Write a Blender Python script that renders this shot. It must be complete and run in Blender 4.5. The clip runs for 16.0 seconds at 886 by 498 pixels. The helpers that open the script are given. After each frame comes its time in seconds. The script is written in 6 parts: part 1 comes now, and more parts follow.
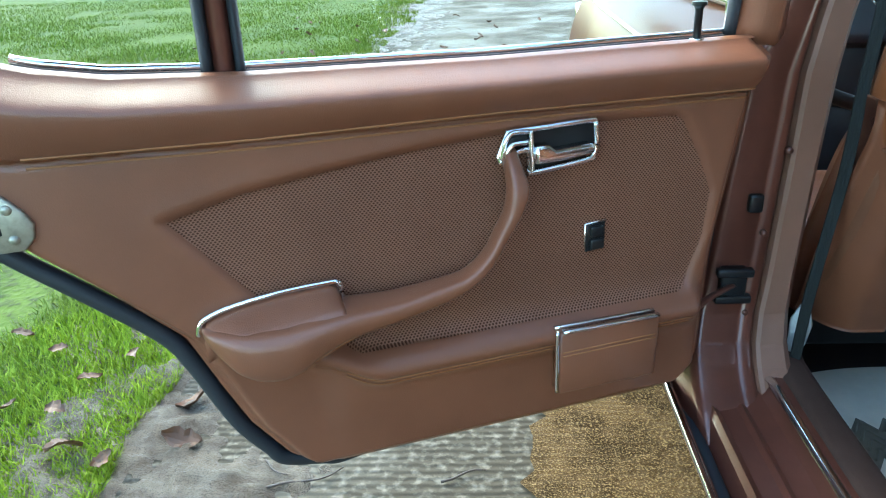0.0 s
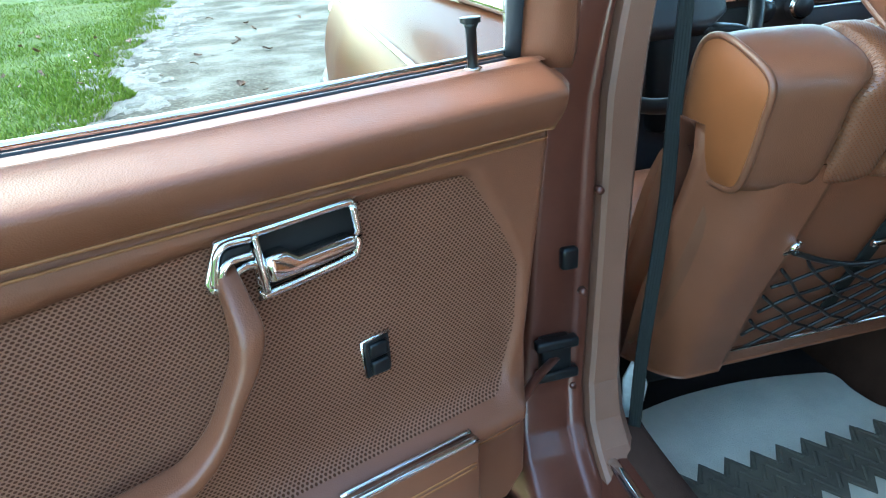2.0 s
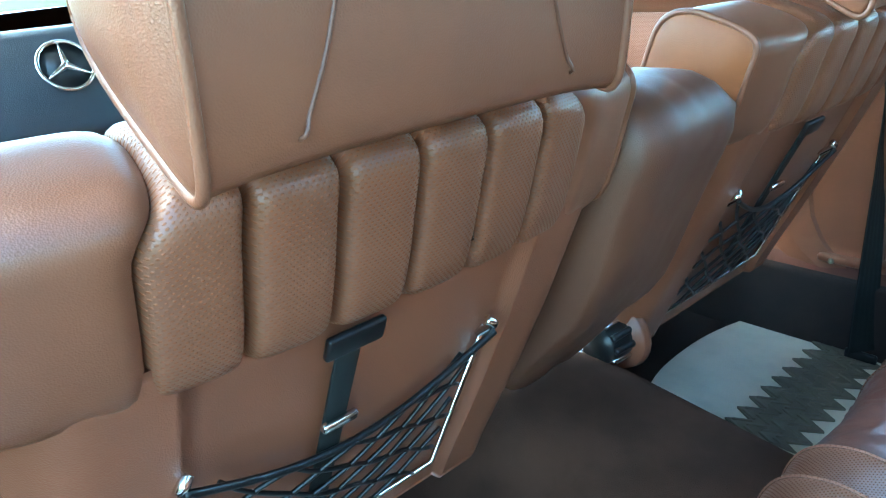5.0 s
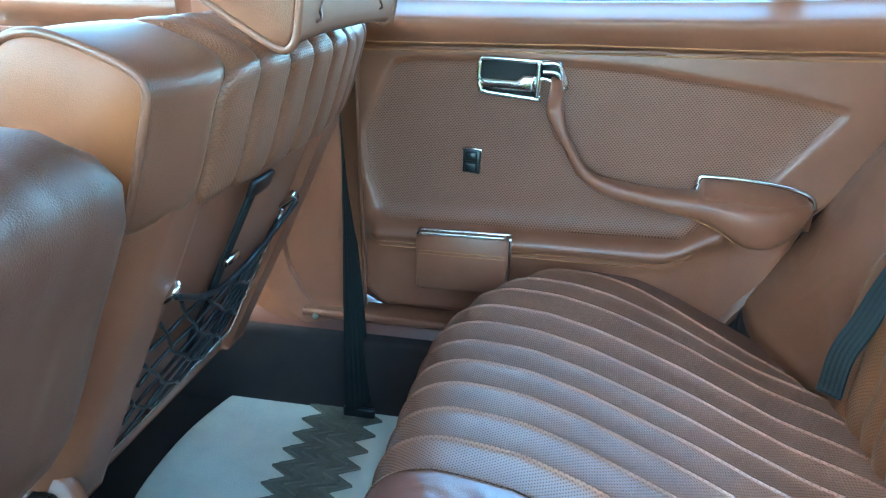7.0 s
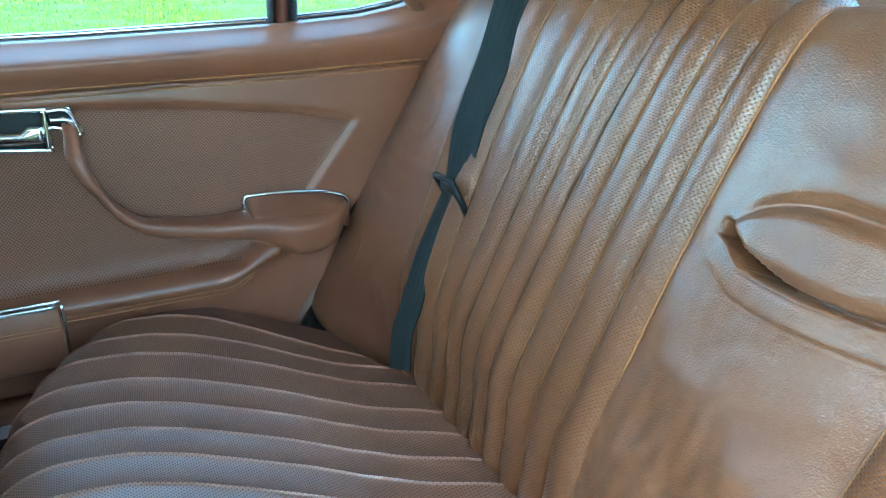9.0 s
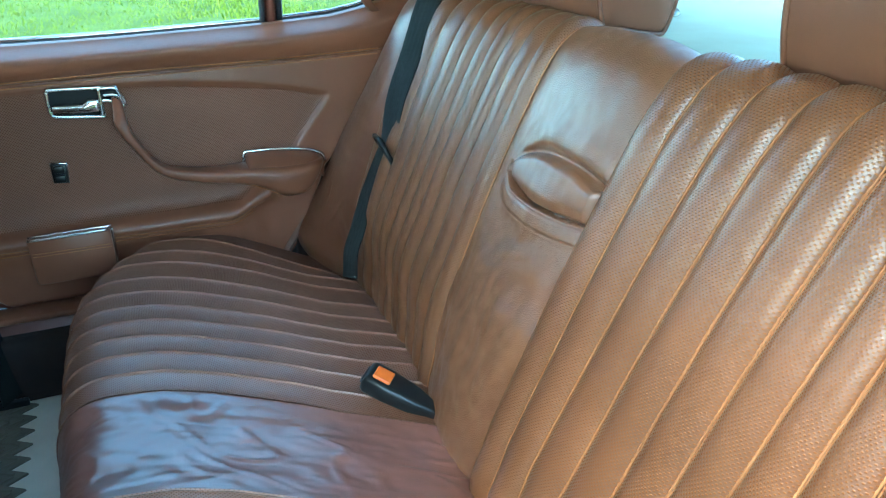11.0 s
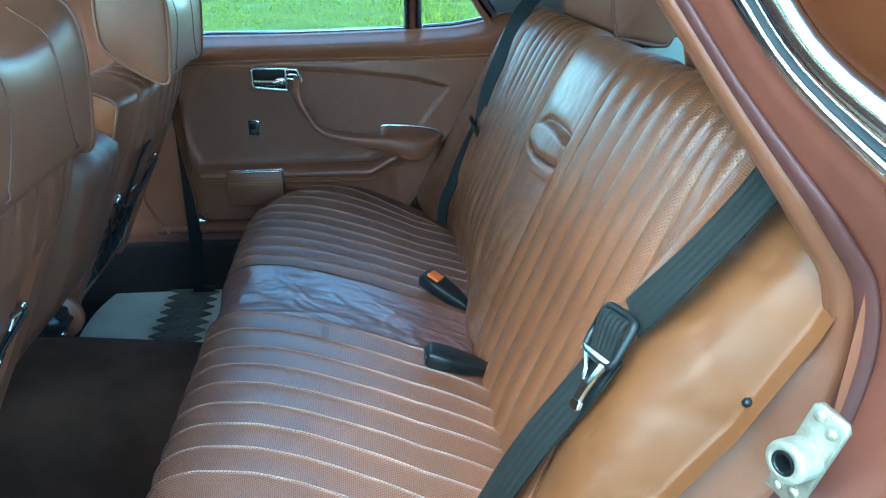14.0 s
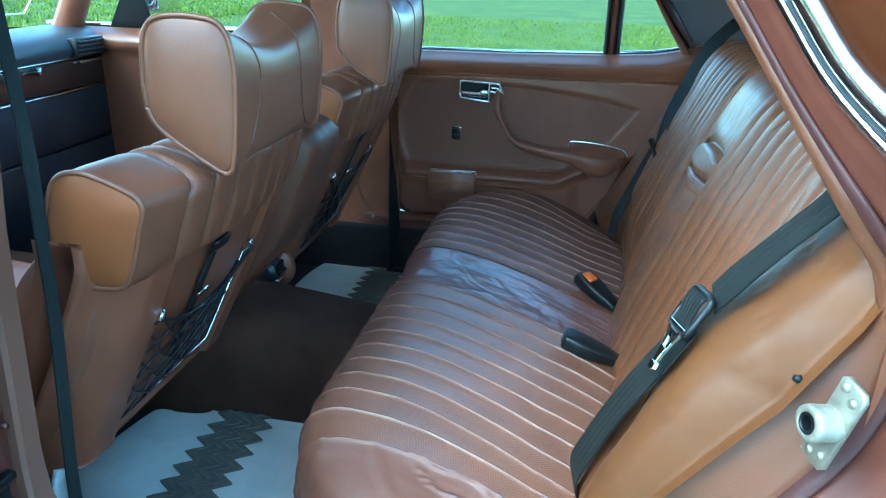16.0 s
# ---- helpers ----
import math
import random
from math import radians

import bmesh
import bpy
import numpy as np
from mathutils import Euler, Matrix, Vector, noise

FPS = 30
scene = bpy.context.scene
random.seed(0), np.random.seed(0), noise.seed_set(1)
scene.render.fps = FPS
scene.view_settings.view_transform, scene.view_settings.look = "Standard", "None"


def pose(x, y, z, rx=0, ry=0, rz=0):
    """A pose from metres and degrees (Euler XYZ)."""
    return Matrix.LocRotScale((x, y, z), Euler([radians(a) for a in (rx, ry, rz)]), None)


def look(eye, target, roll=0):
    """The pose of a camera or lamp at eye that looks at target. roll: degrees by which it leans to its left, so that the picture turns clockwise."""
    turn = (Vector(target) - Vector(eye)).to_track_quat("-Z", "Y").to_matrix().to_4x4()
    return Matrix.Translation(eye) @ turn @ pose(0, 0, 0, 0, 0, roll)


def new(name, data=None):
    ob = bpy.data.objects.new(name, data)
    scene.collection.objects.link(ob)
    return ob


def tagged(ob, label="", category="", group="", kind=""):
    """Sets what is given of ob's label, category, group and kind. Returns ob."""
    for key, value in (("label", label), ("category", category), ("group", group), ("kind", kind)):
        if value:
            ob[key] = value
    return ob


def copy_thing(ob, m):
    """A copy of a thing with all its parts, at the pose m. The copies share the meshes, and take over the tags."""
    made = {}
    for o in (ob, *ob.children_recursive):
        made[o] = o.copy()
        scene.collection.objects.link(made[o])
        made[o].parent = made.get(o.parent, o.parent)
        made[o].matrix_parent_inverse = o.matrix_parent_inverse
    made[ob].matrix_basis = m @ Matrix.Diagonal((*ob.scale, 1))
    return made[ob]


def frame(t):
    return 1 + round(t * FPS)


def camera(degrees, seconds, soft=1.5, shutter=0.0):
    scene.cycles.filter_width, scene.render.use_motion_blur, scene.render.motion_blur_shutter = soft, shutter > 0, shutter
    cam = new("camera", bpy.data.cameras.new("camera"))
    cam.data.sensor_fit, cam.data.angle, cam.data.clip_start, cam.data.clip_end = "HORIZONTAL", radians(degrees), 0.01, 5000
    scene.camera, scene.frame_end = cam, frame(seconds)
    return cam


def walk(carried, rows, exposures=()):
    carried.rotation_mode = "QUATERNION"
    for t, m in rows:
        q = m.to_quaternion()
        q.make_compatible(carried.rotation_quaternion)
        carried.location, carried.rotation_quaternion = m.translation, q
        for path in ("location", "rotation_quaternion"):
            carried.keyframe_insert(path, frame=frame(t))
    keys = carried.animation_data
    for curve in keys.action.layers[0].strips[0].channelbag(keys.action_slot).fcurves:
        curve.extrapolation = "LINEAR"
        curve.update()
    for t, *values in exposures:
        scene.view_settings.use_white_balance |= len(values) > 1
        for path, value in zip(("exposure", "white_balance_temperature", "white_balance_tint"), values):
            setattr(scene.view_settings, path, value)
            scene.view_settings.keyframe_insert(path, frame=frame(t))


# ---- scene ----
cam = camera(62.1, 16.0, soft=1.15)
PATH = [
    (0, (-1.058, -0.875, 1.017), (-1.184, 0.953, 0.217), -2.8),
    (0.5, (-1.059, -0.832, 1.017), (-1.102, 0.99, 0.194), -2.9),
    (1, (-1.059, -0.757, 1.016), (-0.969, 1.056, 0.175), -3.1),
    (1.5, (-1.034, -0.659, 1.019), (-0.78, 1.133, 0.168), -3.6),
    (2, (-0.991, -0.589, 1.012), (-0.583, 1.177, 0.165), -4.4),
    (2.5, (-0.921, -0.549, 0.992), (-0.379, 1.186, 0.158), -5.5),
    (3, (-0.841, -0.512, 0.976), (-0.18, 1.194, 0.168), -6.4),
    (3.5, (-0.773, -0.491, 0.965), (0.008, 1.173, 0.178), -6.5),
    (3.7, (-0.754, -0.488, 0.957), (0.079, 1.16, 0.189), -6.6),
    (5.8, (-0.482, -0.361, 0.956), (1.016, 0.74, 0.219), -1.7),
    (6, (-0.448, -0.353, 0.95), (1.126, 0.635, 0.209), -0.6),
    (6.5, (-0.379, -0.332, 0.935), (1.36, 0.335, 0.207), 1.0),
    (7, (-0.328, -0.343, 0.936), (1.505, -0.009, 0.207), 1.3),
    (7.5, (-0.278, -0.339, 0.941), (1.574, -0.419, 0.193), 1.8),
    (8, (-0.256, -0.343, 0.96), (1.539, -0.783, 0.195), 1.5),
    (8.5, (-0.262, -0.349, 0.983), (1.454, -1.027, 0.21), 0.7),
    (9, (-0.311, -0.334, 1.008), (1.343, -1.14, 0.224), 0.6),
    (9.2, (-0.343, -0.33, 1.016), (1.303, -1.152, 0.232), 0.5),
    (11.3, (-0.729, -0.375, 1.097), (0.962, -1.023, 0.248), -0.8),
    (11.5, (-0.763, -0.386, 1.08), (0.942, -1.016, 0.245), -1.5),
    (12, (-0.858, -0.371, 1.111), (0.84, -0.993, 0.257), -1.6),
    (12.5, (-0.936, -0.357, 1.116), (0.773, -0.952, 0.263), -1.3),
    (13, (-0.981, -0.379, 1.117), (0.764, -0.877, 0.276), -1.1),
    (13.5, (-1.047, -0.42, 1.118), (0.74, -0.782, 0.297), -0.5),
    (14, (-1.108, -0.458, 1.119), (0.714, -0.664, 0.32), 0.4),
    (14.5, (-1.161, -0.475, 1.12), (0.681, -0.49, 0.341), 0.8),
    (15, (-1.202, -0.497, 1.122), (0.644, -0.362, 0.364), 1.5),
    (15.5, (-1.239, -0.524, 1.117), (0.599, -0.255, 0.376), 1.6),
    (16, (-1.27, -0.54, 1.12), (0.556, -0.194, 0.381), 1.7),
]
LIGHT = [(0, 3.33, 5880, -12), (1.5, 3.47, 5720, -14), (2.5, 3.75, 5550, -16), (3.7, 4.17, 5350, -19), (5.8, 4.72, 5050, -21), (7.5, 5.00, 4750, -26), (9.2, 4.40, 4850, -28), (11.3, 4.06, 4980, -26), (13, 3.83, 4530, -28), (16, 3.44, 4480, -24)]
walk(cam, [(t, look(eye, target, roll)) for t, eye, target, roll in PATH], LIGHT)

# ---------------------------------------------------------------- world, sun
world = bpy.data.worlds.new("world")
scene.world = world
world.use_nodes = True
wn = world.node_tree
sky = wn.nodes.new("ShaderNodeTexSky")
sky.sky_type = 'NISHITA'
sky.sun_disc = False
SUN_EL, SUN_AZ = 48.0, -40.0          # degrees above the horizon, degrees clockwise from +y
sky.sun_elevation, sky.sun_rotation = radians(SUN_EL), radians(SUN_AZ)
sky.air_density, sky.dust_density, sky.ozone_density = 1.0, 1.5, 1.0
wn.links.new(sky.outputs[0], wn.nodes["Background"].inputs[0])
wn.nodes["Background"].inputs[1].default_value = 0.15
sun = new("sun", bpy.data.lights.new("sun", 'SUN'))
sun.data.energy, sun.data.angle, sun.data.color = 0.2, radians(35), (1.0, 0.90, 0.76)
sun.matrix_world = look((0, 0, 0), (-math.sin(radians(SUN_AZ)) * math.cos(radians(SUN_EL)), -math.cos(radians(SUN_AZ)) * math.cos(radians(SUN_EL)), -math.sin(radians(SUN_EL))))


# ---------------------------------------------------------------- materials
def nodes_of(name):
    m = bpy.data.materials.new(name)
    m.use_nodes = True
    return m, m.node_tree, m.node_tree.nodes["Principled BSDF"]


def put(nt, kind, **values):
    n = nt.nodes.new(kind)
    for key, v in values.items():
        if key in n.inputs:
            n.inputs[key].default_value = v
    return n


def math_node(nt, op, a, b=None, clamp=False):
    n = nt.nodes.new("ShaderNodeMath")
    n.operation, n.use_clamp = op, clamp
    for i, v in enumerate((a, b)):
        if v is None:
            continue
        if isinstance(v, (int, float)):
            n.inputs[i].default_value = v
        else:
            nt.links.new(v, n.inputs[i])
    return n.outputs[0]


def mixed(nt, fac, a, b):
    n = nt.nodes.new("ShaderNodeMix")
    n.data_type = 'RGBA'
    for i, v in ((0, fac), (6, a), (7, b)):
        if isinstance(v, (int, float)):
            n.inputs[i].default_value = v
        elif isinstance(v, tuple):
            n.inputs[i].default_value = (*v, 1)
        else:
            nt.links.new(v, n.inputs[i])
    return n.outputs[2]


def ramp(nt, fac, lo, hi):
    n = nt.nodes.new("ShaderNodeMapRange")
    n.interpolation_type = 'SMOOTHSTEP'
    nt.links.new(fac, n.inputs[0])
    n.inputs[1].default_value, n.inputs[2].default_value = lo, hi
    return n.outputs[0]


def surface(name, colour, other=None, rough=0.5, metal=0.0, scale=6.0, grain=400.0, bump=0.15, depth=0.001, rough_var=0.1, spec=0.5, coat=0.0,
            perforated=None, holes=(0.02, 0.012, 0.01), random_tint=0.0, voronoi=False, sheen=0.0, coat_rough=0.24):
    """A worn surface: two scales of colour change, fine relief, uneven gloss, and punched holes laid out by the mesh's own map."""
    m, nt, b = nodes_of(name)
    other = other or tuple(c * 0.75 for c in colour)
    geo = nt.nodes.new("ShaderNodeTexCoord").outputs["Object"]
    big = put(nt, "ShaderNodeTexNoise", Scale=scale, Detail=5.0, Roughness=0.6)
    nt.links.new(geo, big.inputs["Vector"])
    fine = put(nt, "ShaderNodeTexVoronoi" if voronoi else "ShaderNodeTexNoise", Scale=grain)
    nt.links.new(geo, fine.inputs["Vector"])
    col = mixed(nt, ramp(nt, big.outputs["Fac"], 0.35, 0.7), colour, other)
    if random_tint:
        info = nt.nodes.new("ShaderNodeObjectInfo")
        col = mixed(nt, math_node(nt, 'MULTIPLY', info.outputs["Random"], random_tint), col, tuple(c * 0.45 for c in colour))
    height = math_node(nt, 'MULTIPLY', fine.outputs[0], bump)
    r = math_node(nt, 'ADD', rough - rough_var / 2, math_node(nt, 'MULTIPLY', big.outputs["Fac"], rough_var))
    if perforated:
        ku, kv, size = perforated
        uv = nt.nodes.new("ShaderNodeUVMap")
        sep = nt.nodes.new("ShaderNodeSeparateXYZ")
        nt.links.new(uv.outputs[0], sep.inputs[0])
        v = math_node(nt, 'MULTIPLY', sep.outputs[1], kv)
        row = math_node(nt, 'FLOOR', v)
        shift = math_node(nt, 'MULTIPLY', math_node(nt, 'FLOORED_MODULO', row, 2.0), 0.5)
        u = math_node(nt, 'ADD', math_node(nt, 'MULTIPLY', sep.outputs[0], ku), shift)
        fu = math_node(nt, 'SUBTRACT', math_node(nt, 'FRACT', u), 0.5)
        fv = math_node(nt, 'SUBTRACT', math_node(nt, 'FRACT', v), 0.5)
        d = math_node(nt, 'SQRT', math_node(nt, 'ADD', math_node(nt, 'MULTIPLY', fu, fu), math_node(nt, 'MULTIPLY', math_node(nt, 'MULTIPLY', fv, fv), 0.6)))
        hole = math_node(nt, 'SUBTRACT', 1.0, ramp(nt, d, size * 0.6, size * 1.25))
        col = mixed(nt, math_node(nt, 'MULTIPLY', hole, 0.9), col, holes)
        height = math_node(nt, 'SUBTRACT', height, hole)
        r = math_node(nt, 'ADD', r, math_node(nt, 'MULTIPLY', hole, 0.5), clamp=True)
        dull = math_node(nt, 'SUBTRACT', 1.0, math_node(nt, 'MULTIPLY', hole, 0.92))
        nt.links.new(math_node(nt, 'MULTIPLY', dull, spec), b.inputs["Specular IOR Level"])
        nt.links.new(math_node(nt, 'MULTIPLY', dull, coat), b.inputs["Coat Weight"])
    bn = put(nt, "ShaderNodeBump", Strength=0.6, Distance=depth)
    nt.links.new(height, bn.inputs["Height"])
    nt.links.new(bn.outputs[0], b.inputs["Normal"])
    nt.links.new(col, b.inputs["Base Color"])
    nt.links.new(r, b.inputs["Roughness"])
    b.inputs["Metallic"].default_value = metal
    b.inputs["Specular IOR Level"].default_value = spec
    b.inputs["Coat Weight"].default_value = coat
    b.inputs["Coat Roughness"].default_value = coat_rough
    b.inputs["Sheen Weight"].default_value = sheen
    return m


TAN = (0.148, 0.057, 0.028)
TAN2 = (0.118, 0.044, 0.022)
LEATHER = surface("brown_leather", TAN, TAN2, rough=0.38, grain=950, bump=0.6, depth=0.00035, rough_var=0.14, voronoi=True, spec=0.5, coat=0.06, coat_rough=0.3)
PLAIN = surface("smooth_leather", (0.146, 0.059, 0.026), (0.134, 0.053, 0.024), rough=0.33, scale=4, grain=700, bump=0.6, depth=0.0009, rough_var=0.12, voronoi=True, spec=0.6, coat=0.2, coat_rough=0.28)
# near bolster only: darkened and warmed, its light set in the colour
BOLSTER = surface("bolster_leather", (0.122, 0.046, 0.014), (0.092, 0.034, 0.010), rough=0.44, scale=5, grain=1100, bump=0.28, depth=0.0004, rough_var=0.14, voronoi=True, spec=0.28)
PERF = surface("perforated_leather", (0.132, 0.049, 0.021), (0.102, 0.038, 0.016), rough=0.33, grain=900, bump=0.3, depth=0.0005, spec=0.55, coat=0.10, coat_rough=0.32, perforated=(250, 430, 0.24), holes=(0.205, 0.080, 0.025), voronoi=True)
ROLL_PERF = surface("roll_leather", TAN, TAN2, rough=0.36, grain=900, bump=0.3, depth=0.0005, spec=0.45, coat=0.05, coat_rough=0.3, perforated=(250, 430, 0.24), holes=(0.200, 0.080, 0.039), voronoi=True)
# cushion leathers lighter and bluer than the backrest's, sky light put into their colour
SEAT_PERF = surface("worn_seat_leather", (0.212, 0.088, 0.047), (0.170, 0.070, 0.038), rough=0.42, scale=9, grain=900, bump=0.3, depth=0.0005, rough_var=0.16, spec=0.9, coat=0.40, coat_rough=0.34, perforated=(250, 430, 0.23), holes=(0.140, 0.056, 0.028), voronoi=True)
SEAT_PLAIN = surface("worn_smooth_leather", (0.160, 0.063, 0.044), (0.124, 0.048, 0.034), rough=0.34, scale=7, grain=900, bump=0.6, depth=0.0005, rough_var=0.16, voronoi=True, spec=1.0, coat=0.5, coat_rough=0.2)
SEAT_SIDE = surface("seat_side_leather", (0.150, 0.060, 0.036), (0.122, 0.048, 0.028), rough=0.46, scale=7, grain=900, bump=0.6, depth=0.0005, rough_var=0.12, voronoi=True, spec=0.5, coat=0.08, coat_rough=0.3)
# roll ends tinted orange: the warm bounce light is part of their colour
CAP = surface("tan_roll_end", (0.205, 0.068, 0.021), (0.170, 0.056, 0.018), rough=0.46, grain=950, bump=0.4, depth=0.0004, voronoi=True, spec=0.28)
ARM_LEATHER = surface("dark_arm_leather", (0.105, 0.042, 0.022), (0.080, 0.031, 0.017), rough=0.45, grain=900, bump=0.6, depth=0.0005, voronoi=True, spec=0.5)
WEAVE_FINE = surface("close_woven_vinyl", (0.180, 0.073, 0.040), (0.156, 0.063, 0.034), rough=0.48, grain=900, bump=0.2, depth=0.0006, perforated=(236, 420, 0.30), holes=(0.120, 0.048, 0.027), spec=0.5)
WEAVE = surface("woven_vinyl", (0.200, 0.083, 0.045), (0.168, 0.068, 0.037), rough=0.48, grain=900, bump=0.2, depth=0.0008, perforated=(236, 420, 0.32), holes=(0.050, 0.020, 0.012), spec=0.5)
VINYL = surface("brown_vinyl", (0.182, 0.066, 0.033), (0.150, 0.054, 0.027), rough=0.38, grain=800, bump=0.5, depth=0.0005, rough_var=0.08, voronoi=True, spec=0.45)
THREAD_DARK = surface("dark_stitching", (0.075, 0.030, 0.016), rough=0.7, grain=2500, bump=0.4)
THREAD = surface("stitching", (0.31, 0.125, 0.042), rough=0.7, grain=2500, bump=0.4)
PAINT = surface("brown_paint", (0.060, 0.019, 0.007), (0.050, 0.015, 0.006), rough=0.30, metal=0.0, scale=3, grain=1500, bump=0.02, depth=0.0002, rough_var=0.05, spec=0.02, coat=0.04, coat_rough=0.02)
PAINT_IN = surface("jamb_paint", (0.118, 0.038, 0.023), (0.092, 0.029, 0.018), rough=0.32, metal=0.2, scale=14, grain=1200, bump=0.08, depth=0.0004, coat=0.35, coat_rough=0.12)
TRIM = surface("pillar_trim", (0.190, 0.090, 0.057), (0.158, 0.074, 0.046), rough=0.50, grain=900, bump=0.5, depth=0.0005, voronoi=True)
CHROME = surface("chrome", (0.80, 0.80, 0.80), (0.7, 0.7, 0.7), rough=0.10, metal=1.0, scale=40, grain=500, bump=0.03, depth=0.0003, rough_var=0.08)
STEEL = surface("worn_steel", (0.40, 0.365, 0.28), (0.26, 0.235, 0.18), rough=0.42, metal=0.7, scale=60, grain=900, bump=0.2, depth=0.0005, rough_var=0.2)
BLACK = surface("black_plastic", (0.006, 0.0065, 0.007), (0.010, 0.0105, 0.011), rough=0.34, spec=0.35, grain=900, bump=0.3, depth=0.0004)
RECESS = surface("dark_recess", (0.010, 0.009, 0.009), (0.016, 0.013, 0.012), rough=0.62, spec=0.25, grain=900, bump=0.3, depth=0.0004)
RUBBER = surface("black_rubber", (0.014, 0.016, 0.02), (0.022, 0.024, 0.028), rough=0.6, grain=900, bump=0.3, depth=0.0005)
WEBBING = surface("belt_webbing", (0.015, 0.016, 0.015), (0.011, 0.012, 0.011), rough=0.7, grain=1400, bump=0.8, depth=0.0006, spec=0.18)
CARPET = surface("dark_carpet", (0.018, 0.010, 0.008), (0.03, 0.017, 0.012), rough=0.95, scale=20, grain=1200, bump=1.0, depth=0.003)
VELOUR = surface("brown_carpet", (0.064, 0.029, 0.016), (0.040, 0.018, 0.010), rough=0.95, scale=13, grain=900, bump=0.8, depth=0.002, spec=0.2)
SILL_CLOTH = surface("sill_cloth", (0.055, 0.028, 0.019), (0.042, 0.021, 0.014), rough=0.9, scale=14, grain=900, bump=0.8, depth=0.002, spec=0.2)
EDGE_AND_SHADE = surface("edge_vinyl", (0.122, 0.046, 0.022), (0.100, 0.037, 0.018), rough=0.40, grain=900, bump=0.5, depth=0.0005, voronoi=True, spec=0.5)
MAT = surface("cream_mat", (0.78, 0.72, 0.60), (0.68, 0.625, 0.52), rough=0.95, scale=12, grain=700, bump=1.0, depth=0.003, spec=0.2)
HEEL = surface("heel_pad_rubber", (0.15, 0.128, 0.09), (0.11, 0.095, 0.07), rough=0.7, scale=15, grain=600, bump=0.6, depth=0.001)
LINER = surface("headliner", (0.52, 0.47, 0.38), (0.46, 0.41, 0.33), rough=0.9, grain=900, bump=0.5, depth=0.001)
WOOD = surface("dash_wood", (0.026, 0.010, 0.006), (0.014, 0.006, 0.004), rough=0.25, scale=30, grain=120, bump=0.05, coat=0.6)
DASH = surface("dash_padding", (0.016, 0.018, 0.022), (0.024, 0.026, 0.03), rough=0.45, grain=700, bump=0.4, depth=0.0008, voronoi=True)
ORANGE = surface("orange_button", (0.75, 0.16, 0.02), rough=0.4)
SHELF = surface("parcel_shelf", (0.34, 0.36, 0.26), (0.30, 0.31, 0.22), rough=0.9, grain=600, bump=0.6, depth=0.001)


def glass():
    m, nt, b = nodes_of("clear_glass")
    b.inputs["Base Color"].default_value = (0.87, 0.885, 0.86, 1)
    b.inputs["Roughness"].default_value = 0.0
    b.inputs["IOR"].default_value = 1.15
    b.inputs["Transmission Weight"].default_value = 1.0
    return m


GLASS = glass()


# ---------------------------------------------------------------- mesh tools
BASE = {}


def link_mesh(name, verts, faces, material, parent=None, label="", smooth=True, uv=None, flip=False):
    """One mesh object from points in the world; under a parent it keeps the parent's base as its origin."""
    V = np.asarray(verts, float).reshape(-1, 3)
    base = BASE[parent] if parent is not None else (V.min(0) + V.max(0)) / 2 * np.array([1, 1, 0]) + np.array([0, 0, V[:, 2].min()])
    me = bpy.data.meshes.new(name)
    F = [tuple(reversed(f)) for f in faces] if flip else [tuple(f) for f in faces]
    me.from_pydata([tuple(v) for v in V - base], [], F)
    if uv is not None:
        layer = me.uv_layers.new(name="UVMap")
        idx = np.zeros(len(me.loops), dtype=np.int32)
        me.loops.foreach_get("vertex_index", idx)
        layer.data.foreach_set("uv", np.asarray(uv, float)[idx].ravel())
    if smooth and material.name != "clear_glass":
        me.polygons.foreach_set("use_smooth", [True] * len(me.polygons))
    me.materials.append(material)
    if material.name == "clear_glass":
        bm = bmesh.new()
        bm.from_mesh(me)
        bmesh.ops.recalc_face_normals(bm, faces=bm.faces)
        bm.to_mesh(me)
        bm.free()
    me.update()
    ob = new(name, me)
    BASE[ob] = np.array(base)
    if parent is not None:
        ob.parent = parent
        if label:
            ob["label"] = label
    else:
        ob.location = base
    return ob


def thing(name, base, label, category, group="", kind=""):
    ob = new(name)
    ob.location = base
    ob.empty_display_size = 0.05
    BASE[ob] = np.array(base, float)
    return tagged(ob, label, category, group, kind)


def grid(P, wrap=False, caps=False):
    """Faces over an n x m net of points."""
    P = np.asarray(P, float)
    n, m = P.shape[:2]
    F = []
    for i in range(n - 1):
        for j in range(m if wrap else m - 1):
            k = (j + 1) % m
            F.append((i * m + j, i * m + k, (i + 1) * m + k, (i + 1) * m + j))
    if caps:
        F.append(tuple(range(m))[::-1])
        F.append(tuple((n - 1) * m + j for j in range(m)))
    return P.reshape(-1, 3), F


def curve_through(pts, n):
    """A smooth line of n points through the given ones, evenly spaced."""
    p = np.asarray(pts, float)
    if len(p) == 2:
        return p[0] + (p[1] - p[0]) * np.linspace(0, 1, n)[:, None]
    q = np.vstack([2 * p[0] - p[1], p, 2 * p[-1] - p[-2]])
    out = []
    for i in range(len(p) - 1):
        t = np.linspace(0, 1, 24, endpoint=False)[:, None]
        a, b, c, d = q[i], q[i + 1], q[i + 2], q[i + 3]
        out.append(0.5 * (2 * b + (c - a) * t + (2 * a - 5 * b + 4 * c - d) * t ** 2 + (3 * b - a - 3 * c + d) * t ** 3))
    out = np.vstack(out + [p[-1:]])
    s = np.r_[0, np.cumsum(np.linalg.norm(np.diff(out, axis=0), axis=1))]
    w = np.linspace(0, s[-1], n)
    return np.stack([np.interp(w, s, out[:, k]) for k in range(out.shape[1])], 1)


